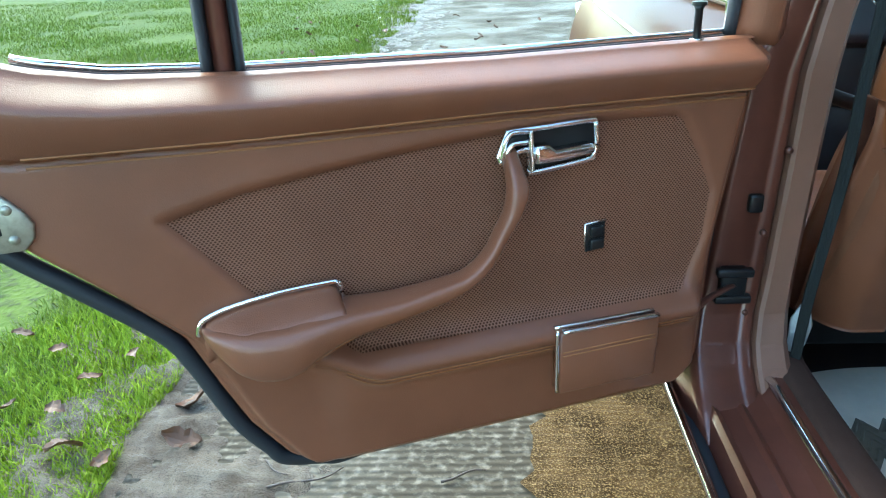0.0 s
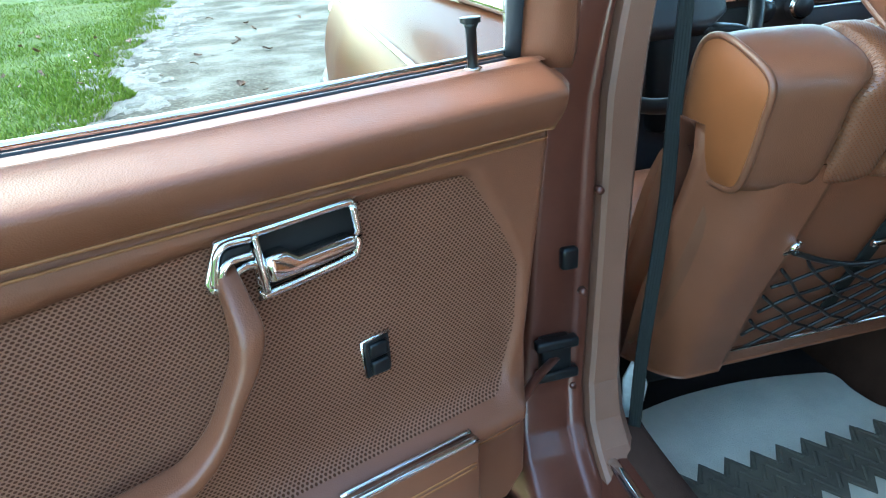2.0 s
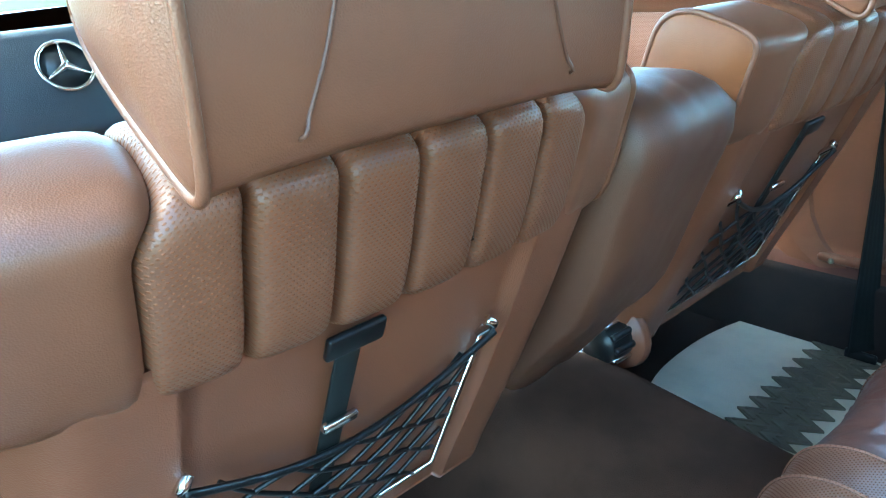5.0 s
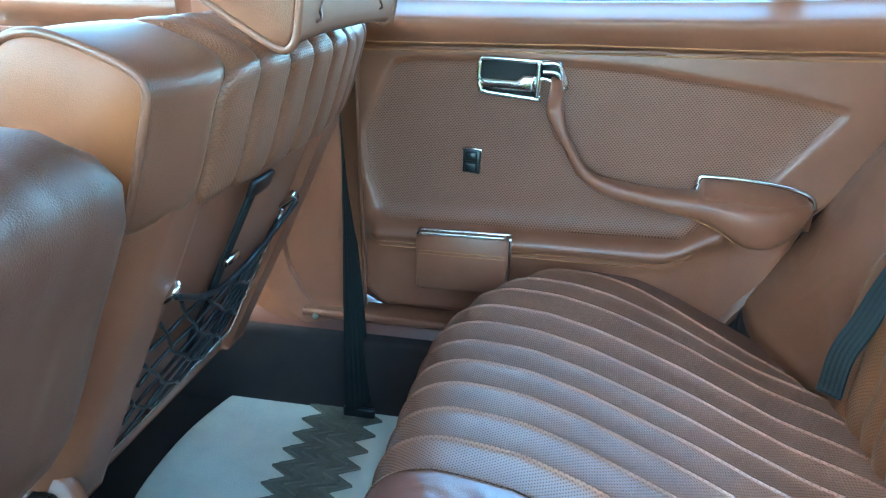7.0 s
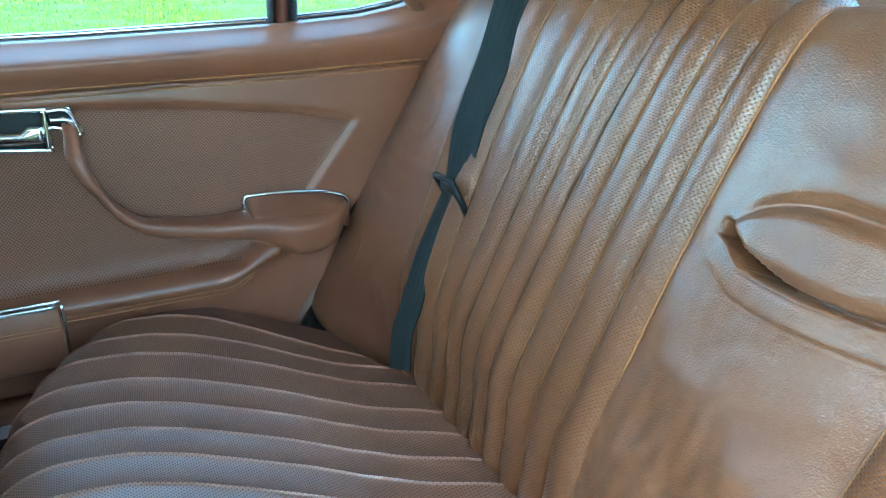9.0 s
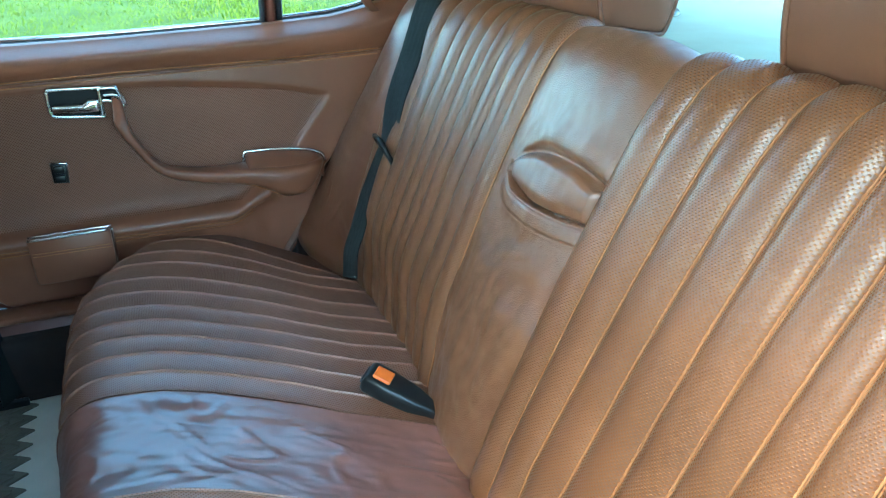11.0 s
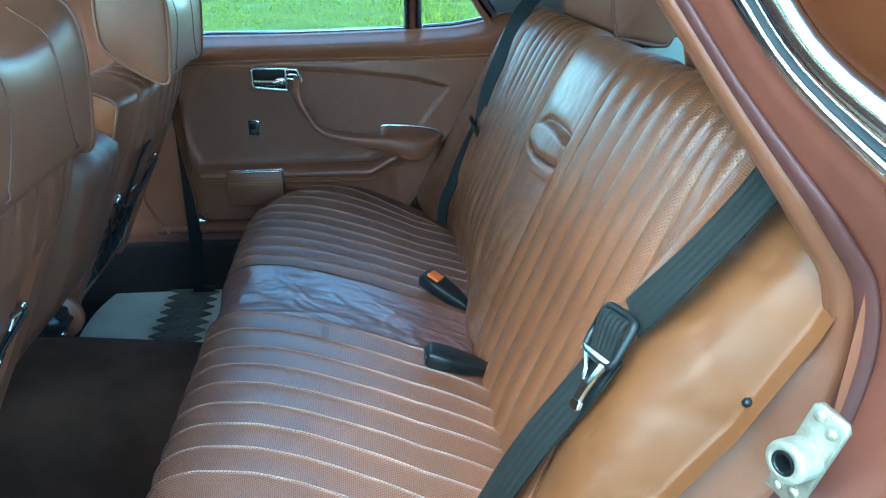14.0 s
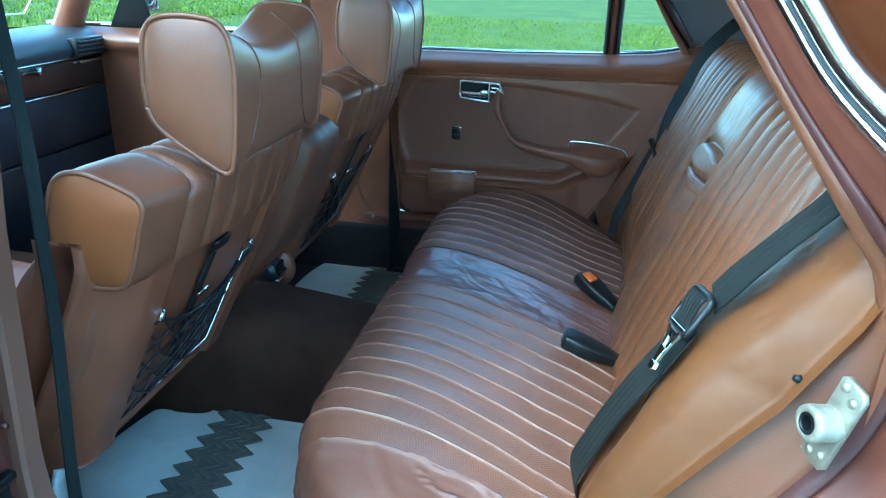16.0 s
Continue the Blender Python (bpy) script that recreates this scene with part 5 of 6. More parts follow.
# roof, pillars above, bulkheads
rx = np.linspace(-1, 1, 21)
P = []
for y in np.linspace(-0.98, 0.72, 22):
    w = 0.56 - 0.05 * max(0, (abs(y + 0.1) - 0.6)) / 0.3
    zc = 1.425 - 0.05 * ((y + 0.1) / 0.85) ** 2
    P.append([(w * a, y, zc - 0.055 * a ** 4 - 0.015 * a * a) for a in rx])
v, f = grid(np.array(P))
bodypart("roof", (v, f), PAINT, flip=True)
bodypart("headliner", grid(np.array(P) - [0, 0, 0.03]), LINER, "pale fabric headliner")
for side in (1, -1):
    v, f = tube([(side * -0.69, 0.96, 0.89), (side * -0.64, 0.81, 1.12), (side * -0.54, 0.64, 1.36)], [0.045, 0.035, 0.035], 10, flat=0.8, n=30)
    bodypart("a_pillar", (v, f), VINYL, "brown windscreen pillar")
    v, f = tube([(side * -0.54, 0.70, 1.355), (side * -0.56, 0.0, 1.37), (side * -0.53, -0.6, 1.355), (side * -0.50, -0.95, 1.34)], 0.026, 10, n=40)
    bodypart("roof_rail", (v, f), VINYL)
    P = np.array([[(side * jamb_x(z, x), y, z) for z in np.linspace(0.94, 1.34, 16)] for x, y in ((-0.66, -0.80), (-0.655, -0.95), (-0.62, -1.15))])
    for q in P:
        q[:, 1] += np.interp(q[:, 2], [0.94, 1.34], [0.02, 0.30])
    v, f = shell(P, (side * -0.05, 0, 0))
    # the far pillar's material is darker than the near one's vinyl
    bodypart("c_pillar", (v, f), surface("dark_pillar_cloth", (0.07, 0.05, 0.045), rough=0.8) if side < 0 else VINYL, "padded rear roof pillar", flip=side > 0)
v, f = tube([(-0.52, -0.96, 1.345), (0, -1.0, 1.37), (0.52, -0.96, 1.345)], 0.03, 10)
bodypart("rear_header", (v, f), LINER)
v, f = tube([(-0.54, 0.70, 1.355), (0, 0.76, 1.38), (0.54, 0.70, 1.355)], 0.03, 10)
bodypart("front_header", (v, f), LINER)
# parcel shelf, rear and front screens
v, f = box((1.26, 0.52, 0.03), 0.008)
bodypart("parcel_shelf", (v + [0, -1.13, 0.925], f), SHELF, "pale parcel shelf behind the bench")
for x in (0.30, -0.30):
    v, f = tube([(x, -1.05, 0.938), (x, -1.05, 0.946)], [0.085, 0.08], 24, n=3, up=(0, 1, 0))
    spk = bodypart("speaker_grille", (v, f), BLACK, "round black loudspeaker grille")
    for r in (0.03, 0.05, 0.07):
        a = np.linspace(0, 2 * np.pi, 25)
        v, f = tube(np.stack([x + r * np.cos(a), -1.05 + r * np.sin(a), np.full(25, 0.948)], 1), 0.003, 6, n=48)
        link_mesh("grille_ring", v, f, BLACK, spk)


def screen(name, bottom, top_, wb, wt, bow):
    P = []
    for k in np.linspace(0, 1, 10):
        y, z = bottom[0] + (top_[0] - bottom[0]) * k, bottom[1] + (top_[1] - bottom[1]) * k
        w = wb + (wt - wb) * k
        P.append([(w * a, y - bow * a * a, z) for a in np.linspace(-1, 1, 15)])
    ob = bodypart(name, shell(np.array(P), (0, 0.004, 0.004)), GLASS, "clear curved screen glass")
    ob.visible_shadow = False


screen("rear_screen", (-1.40, 0.95), (-0.99, 1.36), 0.64, 0.50, -0.08)
screen("windscreen", (1.20, 0.93), (0.73, 1.37), 0.70, 0.53, 0.10)

# outer skin: front doors and wings, bonnet, tail
SKIN = [(0.33, -0.80), (0.36, -0.84), (0.44, -0.862), (0.55, -0.872), (0.66, -0.870), (0.70, -0.868), (0.76, -0.855), (0.83, -0.825), (0.885, -0.775), (0.905, -0.735)]
WING_Y, WING_K = [0.07, 0.9, 1.5, 1.85, 1.94, 1.97, 1.985, 1.99], [1.0, 0.975, 0.92, 0.855, 0.835, 0.820, 0.78, 0.60]
for side in (1, -1):
    P = []
    for y in np.r_[np.linspace(0.075, 1.94, 40), 1.97, 1.985, 1.99]:
        k = np.interp(y, WING_Y, WING_K)
        h = np.interp(y, [0.07, 1.0, 1.99], [1.0, 0.99, 0.92])
        P.append([(side * x * k, y, 0.2 + (max(z, np.interp(y, [0.075, 0.35], [0.43, 0.33])) - 0.2) * h) for z, x in SKIN])
    bodypart("front_wing", grid(np.array(P)), PAINT, "glossy brown front door and wing", flip=side < 0)
    for z, x in ((0.62, -0.878), (0.845, -0.818)):
        pts = [(side * x * np.interp(y, WING_Y, WING_K), y, 0.2 + (z - 0.2) * np.interp(y, [0.07, 1.0, 1.99], [1.0, 0.99, 0.92])) for y in np.linspace(0.10, 1.93, 24)]
        v, f = tube(pts, 0.006, 8, flat=0.6)
        bodypart("side_moulding", (v, f), CHROME, "bright side moulding")
    # front side windows
    P = [[(side * (-0.735 + 0.33 * (z - 0.9)), y, z) for y in (0.14, 0.5, 0.80 - 0.45 * (z - 0.9))] for z in (0.90, 1.1, 1.34)]
    ob = bodypart("front_glass", shell(np.array(P), (side * 0.004, 0, 0)), GLASS, "clear front door glass")
    ob.visible_shadow = False
    v, f = tube([(side * -0.735, 0.10, 0.912), (side * -0.735, 0.6, 0.910), (side * -0.73, 1.05, 0.905)], 0.008, 8)
    bodypart("belt_moulding", (v, f), CHROME, "bright window moulding")
    v, f = plate([(0.70, 0.905), (0.835, 0.905), (0.72, 1.06), (0.70, 1.06)], 0.012, 0.003)
    bodypart("mirror_mount", (np.stack([side * -(0.725 - 0.33 * (v[:, 1] - 0.905) - v[:, 2]), v[:, 0], v[:, 1]], 1), f), BLACK, "black mirror mount in the window corner", flip=side > 0)
    # mirrors, wheels
    v, f = box((0.15, 0.09, 0.10), 0.03, 3)
    mir = bodypart("door_mirror", (v + [side * -0.90, 0.80, 0.985], f), PAINT if side > 0 else CHROME, "door mirror")
    v, f = box((0.12, 0.004, 0.08), 0.001)
    link_mesh("mirror_glass", v + [side * -0.90, 0.752, 0.985], f, CHROME, mir)
    for y in (1.45, -1.42):
        v, f = tube([(side * -0.62, y, 0.315), (side * -0.64, y, 0.315), (side * -0.80, y, 0.315), (side * -0.82, y, 0.315)], [0.28, 0.315, 0.315, 0.28], 36, n=8, up=(0, 0, 1), smooth=False)
        wheel = bodypart("wheel", (v, f), RUBBER, "black tyre on a bright rim")
        v, f = tube([(side * -0.815, y, 0.315), (side * -0.835, y, 0.315)], [0.19, 0.12], 30, n=4, up=(0, 0, 1))
        link_mesh("rim", v, f, STEEL, wheel)
P = [[(0.70 * a * np.interp(y, [1.15, 1.85, 1.98], [1.0, 0.90, 0.86]), y, np.interp(y, [1.15, 1.9, 1.98], [0.905, 0.85, 0.80]) + 0.03 * (1 - a * a)) for a in np.linspace(-1, 1, 13)] for y in np.linspace(1.15, 1.98, 14)]
bodypart("bonnet", grid(np.array(P)), PAINT, flip=True)
P = [[(0.70 * a, y, np.interp(y, [-2.35, -2.2, -1.4], [0.80, 0.90, 0.94]) + 0.015 * (1 - a * a)) for a in np.linspace(-1, 1, 13)] for y in np.linspace(-2.35, -1.38, 12)]
bodypart("boot_lid", grid(np.array(P)), PAINT, flip=True)
for y, k in ((2.02, 0.90), (-2.36, 0.92)):
    v, f = tube([(-0.70 * k, y - np.sign(y) * 0.10, 0.50), (-0.6 * k, y + np.sign(y) * 0.05, 0.50), (0, y + np.sign(y) * 0.10, 0.50), (0.6 * k, y + np.sign(y) * 0.05, 0.50), (0.70 * k, y - np.sign(y) * 0.10, 0.50)], 0.055, 12, n=40)
    bodypart("bumper", (v, f), CHROME, "chrome bumper with black ends")
    v, f = box((1.3 * k, 0.05, 0.5), 0.02)
    bodypart("end_panel", (v + [0, y - np.sign(y) * 0.06, 0.60], f), PAINT)
for side in (1, -1):
    v, f = box((0.05, 0.05, 0.15), 0.018, 3)
    bodypart("corner_lamp", (v + [side * -0.700, 1.975, 0.67], f), CHROME, "bright corner lamp")
P = [[(x, y, z) for y in (-2.35, -0.95)] for x, z in ((-0.80, 0.25), (-0.845, 0.4), (-0.855, 0.6), (-0.83, 0.8), (-0.76, 0.90), (-0.70, 0.94))]
for side in (1, -1):
    Q = np.array(P) * [side, 1, 1]
    bodypart("rear_wing", grid(Q), PAINT, flip=side > 0)
v, f = box((1.40, 0.03, 0.62), 0.01)
bodypart("firewall", (v + [0, 1.32, 0.56], f), CARPET)
bodypart("rear_bulkhead", (v + [0, -0.98, 0.56], f), CARPET)
bodypart("under_tray", (np.array([(-0.62, -2.3, 0.22), (0.62, -2.3, 0.22), (0.62, 2.2, 0.22), (-0.62, 2.2, 0.22)]), [(0, 1, 2, 3)]), BLACK)

# striker on the open jamb: plate and block with its hole
striker = thing("door_striker", (-0.728, -0.760, 0.74), "worn bare metal door striker with a round hole", "striker")
fwd = np.array([-0.35, 0.93, 0.10])
fwd /= np.linalg.norm(fwd)
along = np.array([0.0, -0.55, 0.83])
along = along - fwd * (along @ fwd)
along /= np.linalg.norm(along)
across = np.cross(along, fwd)
SM = np.eye(4)
SM[:3, 0], SM[:3, 1], SM[:3, 2], SM[:3, 3] = across * 0.8, along * 0.8, fwd * 0.85, (-0.728, -0.757, 0.786)
v, f = plate([(-0.017, -0.052), (0.014, -0.052), (0.019, -0.046), (0.019, 0.046), (0.014, 0.052), (-0.012, 0.052), (-0.017, 0.047)], 0.006, 0.002)
link_mesh("striker_plate", put_at(v, SM), f, STEEL, striker)
a = np.linspace(0, 2 * np.pi, 25)[:-1]
rings = []
for r, h in ((0.0155, 0.005), (0.0160, 0.026), (0.0151, 0.030), (0.0112, 0.031), (0.0108, 0.029), (0.0105, 0.012), (0.001, 0.012)):
    rings.append(np.stack([r * np.cos(a) * (1.25 if r > 0.015 else 1.0), r * np.sin(a) * (1.15 if r > 0.015 else 1.0), np.full(24, h)], 1))
v, f = grid(np.array(rings), wrap=True)
link_mesh("striker_block", put_at(v, SM), f, surface("cast_metal", (0.30, 0.275, 0.215), (0.19, 0.17, 0.13), rough=0.45, metal=0.3, scale=50, grain=500, bump=0.5), striker, flip=True)
v, f = tube([(0, 0, 0.014), (0, 0, 0.0315)], 0.0108, 16, up=(1, 0, 0))
ringv = [np.stack([r * np.cos(a), r * np.sin(a), np.full(24, h)], 1) for r, h in ((0.0112, 0.0315), (0.0085, 0.0325), (0.0078, 0.030), (0.0076, 0.014))]
v, f = grid(np.array(ringv), wrap=True)
link_mesh("striker_bush", put_at(v, SM), f, BLACK, striker, flip=True)
for x, y in ((-0.006, -0.043), (0.009, -0.036), (-0.006, 0.043), (0.009, 0.036)):
    v, f = tube([(x, y, 0.005), (x, y, 0.0085)], [0.006, 0.0045], 10, n=3, up=(1, 0, 0))
    link_mesh("striker_screw", put_at(v, SM), f, STEEL, striker)


# ---------------------------------------------------------------- mats
def floor_mat(name, cx, y0, y1, w, label, band, bow, notch):
    ob = thing(name, (cx, (y0 + y1) / 2, 0.266), label, "floor mat", "floor mats")
    # front edge: bowed, cut in beside the sill side, a small tongue at the corner
    tip = [(w, y1 - notch - 0.04), (w - 0.003, y1 - notch - 0.008), (w - 0.022, y1 - notch), (w - 0.050, y1 - notch + 0.010), (w - 0.060, y1 - notch * 0.55), (w - 0.058, y1 - 0.030), (w - 0.085, y1 - 0.012),
           (0.03, y1 + bow), (-0.10, y1 + bow * 0.6), (-w + 0.03, y1 - 0.022), (-w + 0.006, y1 - 0.05), (-w, y1 - 0.10)]
    o = np.vstack([[(-w, y0), (w, y0)], curve_through(tip, 60)]) + [cx, 0]
    v, f = plate(o, 0.012, 0.004)
    link_mesh("mat_carpet", v + [0, 0, 0.266], f, MAT, ob, flip=False, smooth=False)
    teeth = 10
    xs3 = np.linspace(-w + 0.03, w - 0.03, teeth * 2 + 1)
    zig = np.where(np.arange(teeth * 2 + 1) % 2 == 0, 0.0, 0.030)
    lo, hi = band
    o = np.vstack([np.stack([xs3 + cx, lo + zig], 1), np.stack([xs3 + cx, hi + zig], 1)[::-1]])
    n = len(xs3)
    V = [(x, y, 0.2785 + dz) for dz in (0, 0.004) for x, y in np.vstack([np.stack([xs3 + cx, lo + zig], 1), np.stack([xs3 + cx, hi + zig], 1)])]
    F = []
    for i in range(n - 1):
        F.append((2 * n + i, 2 * n + i + 1, 3 * n + i + 1, 3 * n + i))
        F.append((i, i + 1, 2 * n + i + 1, 2 * n + i))
        F.append((n + i, 3 * n + i, 3 * n + i + 1, n + i + 1))
    pad = link_mesh("heel_pad", V, F, HEEL, ob, "dark rubber heel pad with zigzag edges", smooth=False)
    for r in range(4):
        for i in range(n - 1):
            yy = lo + 0.020 + r * 0.022
            v, f = tube([(xs3[i] + cx + 0.003, yy + zig[i] * 0.85, 0.283), (xs3[i + 1] + cx - 0.003, yy + zig[i + 1] * 0.85, 0.283)], 0.0028, 5, flat=0.6)
            link_mesh("rib", v, f, HEEL, pad)
    return ob


floor_mat("floor_mat", -0.345, -0.30, 0.252, 0.236, "cream carpet floor mat with a dark heel pad", (-0.014, 0.078), 0.008, 0.130)
floor_mat("floor_mat", 0.475, -0.30, 0.182, 0.220, "cream carpet floor mat with a dark heel pad", (-0.088, 0.004), 0.008, 0.108)


# ---------------------------------------------------------------- belts and buckles
def ribbon(path, width, side, thick=0.0016, ribs=True):
    """Webbing: a flat band along a path, 'side' is its widthwise direction at each end."""
    p = curve_through(path, 60)
    s0, s1 = np.array(side[0], float), np.array(side[-1], float)
    P = []
    for i, q in enumerate(p):
        k = i / 59
        s = s0 + (s1 - s0) * k
        t = p[min(i + 1, 59)] - p[max(i - 1, 0)]
        s = s - t * (s @ t) / (t @ t)
        s /= np.linalg.norm(s)
        nrm = np.cross(s, t / np.linalg.norm(t))
        P.append([q + s * width * a + nrm * 0.00035 * math.cos(a * 10 * math.pi) for a in np.linspace(-0.5, 0.5, 21)])
    P = np.array(P)
    return shell(P, (0, -thick, -thick * 0.4))


belt = thing("seat_belt", (-0.58, -0.66, 0.50), "black lap and shoulder belt lying over the bench", "seat belt", "rear belts")
v, f = ribbon([(-0.580, -0.818, 1.005), (-0.594, -0.765, 0.934), (-0.604, -0.728, 0.897), (-0.600, -0.700, 0.860), (-0.582, -0.678, 0.818)], 0.040, [(0.94, 0.22, 0.1), (0.97, 0.2, -0.1)])
link_mesh("webbing", v, f, WEBBING, belt)
v, f = ribbon([(-0.585, -0.662, 0.792), (-0.582, -0.642, 0.755), (-0.556, -0.608, 0.675), (-0.536, -0.578, 0.594), (-0.530, -0.566, 0.545), (-0.535, -0.59, 0.49)], 0.042, [(0.97, 0.2, -0.1), (0.9, 0.2, 0.3)])
link_mesh("webbing", v, f, WEBBING, belt)
BM = np.eye(4)
ax = np.array([0.975, 0.20, -0.11]); ax /= np.linalg.norm(ax)
up_ = np.array([0.31, -0.46, 0.83]); up_ -= ax * (up_ @ ax); up_ /= np.linalg.norm(up_)
BM[:3, 0], BM[:3, 1], BM[:3, 2], BM[:3, 3] = ax, up_, np.cross(ax, up_), (-0.583, -0.664, 0.802)
if BM[:3, 2] @ np.array([-0.2, 0.85, 0.45]) < 0:
    BM[:3, 2] *= -1
BFL = np.linalg.det(BM[:3, :3]) < 0

loop = [(0.0235 * np.sign(math.cos(q)) * abs(math.cos(q)) ** 0.32, -0.001 + 0.0225 * np.sign(math.sin(q)) * abs(math.sin(q)) ** 0.32, 0.004) for q in np.linspace(0, 2 * np.pi, 65)]
v, f = tube(loop, 0.0036, 8, smooth=False)
buckle = link_mesh("tongue_slide", put_at(v, BM), f, BLACK, belt, "black plastic belt slide with a steel tongue", flip=BFL)
# the webbing turns over the upper bar of the slide and runs down through it
fold = curve_through([(0.0175, -0.004), (0.0195, 0.003), (0.0165, 0.0085), (0.008, 0.0098), (-0.004, 0.0075), (-0.020, 0.0035), (-0.024, 0.000)], 28)
P = []
for i, (y, z) in enumerate(fold):
    w = 0.0395 - 0.006 * i / 27
    P.append([(w * q - 0.001 * i / 27, y, z + 0.0007 * math.cos(q * 11 * math.pi) * (1 - 0.8 * i / 27)) for q in np.linspace(-0.5, 0.5, 41)])
v, f = shell(np.array(P), (0, 0, -0.0016))
link_mesh("webbing_fold", put_at(v, BM), f, WEBBING, buckle, flip=BFL)
pieces = [[(-0.0225, -0.0195), (0.0225, -0.0205), (0.0225, -0.0265), (0.016, -0.0275), (-0.019, -0.0265)],
          [(-0.019, -0.026), (-0.011, -0.026), (-0.0085, -0.040), (-0.0075, -0.049), (-0.0135, -0.049), (-0.0145, -0.040)],
          [(0.016, -0.027), (0.009, -0.0265), (0.000, -0.037), (-0.0035, -0.049), (0.0015, -0.049), (0.004, -0.040)],
          [(-0.0135, -0.0475), (0.0012, -0.0475), (-0.0015, -0.056), (-0.0045, -0.068), (-0.0120, -0.068), (-0.0125, -0.056)],
          [(-0.0150, -0.066), (-0.0045, -0.0665), (-0.0025, -0.071), (-0.0055, -0.0755), (-0.0120, -0.0765), (-0.0165, -0.073)]]
shapes = [plate(p[::-1], 0.0026 + 0.0003 * i, 0.0007) for i, p in enumerate(pieces)]
v, f = merge(*[(q * [1, 0.92, 1] + [0, 0, 0.0045], g) for q, g in shapes])
link_mesh("tongue", put_at(v, BM), f, CHROME, buckle, "worn steel belt tongue with a slot", flip=BFL, smooth=False)

belt = thing("seat_belt", (0.44, -0.70, 0.50), "black lap and shoulder belt lying over the bench", "seat belt", "rear belts")
v, f = ribbon([(0.49, -0.847, 1.01), (0.44, -0.789, 0.959), (0.416, -0.749, 0.885), (0.417, -0.719, 0.809), (0.411, -0.703, 0.738)], 0.045, [(0.8, 0.5, 0.1), (0.95, 0.2, 0.15)])
link_mesh("webbing", v, f, WEBBING, belt)
v, f = ribbon([(0.411, -0.7, 0.738), (0.417, -0.685, 0.7), (0.421, -0.664, 0.647), (0.412, -0.644, 0.599), (0.408, -0.63, 0.565), (0.402, -0.624, 0.52)], 0.026, [(0.8, 0.6, 0.1), (0.7, 0.7, 0.1)])
link_mesh("webbing", v, f, WEBBING, belt)
v, f = tube([put_at(np.array([p]), pose(0.411, -0.696, 0.732, 65, 8, -8))[0] for p in [(-0.028, -0.026, 0), (0.028, -0.026, 0), (0.030, 0.022, 0), (-0.030, 0.022, 0), (-0.028, -0.026, 0)]], 0.0042, 8, smooth=False, up=(0, 1, 0.3))
buckle = link_mesh("tongue_slide", v, f, BLACK, belt, "black plastic belt slide")
v, f = box((0.05, 0.006, 0.012), 0.002)
link_mesh("slide_bar", put_at(v, pose(0.411, -0.692, 0.742, 0, 8, -8)), f, BLACK, buckle)


def belt_buckle(base, tip, button, label):
    ob = thing("belt_buckle", base, label, "buckle", "belt buckles")
    b, t = np.array(base, float), np.array(tip, float)
    y = t - b
    ln = np.linalg.norm(y)
    y /= ln
    x = np.cross(y, Z)
    x /= np.linalg.norm(x)
    m = np.eye(4)
    m[:3, 0], m[:3, 1], m[:3, 2], m[:3, 3] = x, y, np.cross(x, y), b
    P = []
    for k, w, h in ((0.0, 0.009, 0.006), (0.12, 0.011, 0.008), (0.35, 0.018, 0.012), (0.7, 0.022, 0.014), (0.95, 0.0215, 0.014), (1.0, 0.018, 0.011)):
        a2 = np.linspace(0, 2 * np.pi, 20, endpoint=False)
        sq2 = lambda q: np.sign(q) * np.abs(q) ** 0.5
        P.append(np.stack([w * sq2(np.cos(a2)), np.full(20, k * ln), 0.012 + h * sq2(np.sin(a2))], 1))
    v, f = grid(np.array(P), wrap=True, caps=True)
    link_mesh("housing", put_at(v, m), f, BLACK, ob, flip=True)
    if button:
        v, f = box((0.022, 0.024, 0.006), 0.002)
        link_mesh("release_button", put_at(v + [-0.003, ln * 0.80, 0.027], m), f, ORANGE, ob, "orange release button")
    v, f = box((0.030, 0.006, 0.006), 0.001)
    link_mesh("slot", put_at(v + [0, ln, 0.012], m), f, RUBBER, ob)


belt_buckle((0.028, -0.632, 0.494), (0.088, -0.556, 0.535), True, "black belt buckle with an orange release button")
belt_buckle((-0.185, -0.638, 0.500), (-0.176, -0.536, 0.532), False, "black belt buckle seen from its back")

# front seat belt down the centre pillar
fb = thing("front_seat_belt", (-0.605, 0.04, 0.40), "black front belt hanging beside the seat", "seat belt")
v, f = ribbon([(-0.575, 0.075, 1.10), (-0.593, 0.05, 0.93), (-0.602, 0.045, 0.80), (-0.606, 0.045, 0.70), (-0.622, 0.045, 0.54), (-0.628, 0.045, 0.43)], 0.014, [(0.84, -0.54, 0), (0.84, -0.54, 0)])
link_mesh("webbing", v, f, WEBBING, fb)
v, f = plate([(-0.008, -0.036), (0.006, -0.038), (0.014, -0.020), (0.016, 0.010), (0.008, 0.032), (-0.006, 0.036), (-0.014, 0.012)], 0.008, 0.003)
link_mesh("anchor", put_at(v, pose(-0.618, 0.070, 0.468, 82, 6, -25)), f, surface("pale_grey_plastic", (0.42, 0.42, 0.40), (0.30, 0.30, 0.28), rough=0.4, scale=60), fb, "worn pale belt anchor cover")
fb = thing("front_seat_belt", (0.63, 0.04, 0.40), "black front belt hanging beside the seat", "seat belt")
v, f = ribbon([(0.59, 0.05, 1.10), (0.615, -0.015, 0.80), (0.62, -0.03, 0.62), (0.605, -0.04, 0.50), (0.59, -0.05, 0.30)], 0.05, [(0.5, 0.9, 0), (0.8, -0.5, 0)])
link_mesh("webbing", v, f, WEBBING, fb)
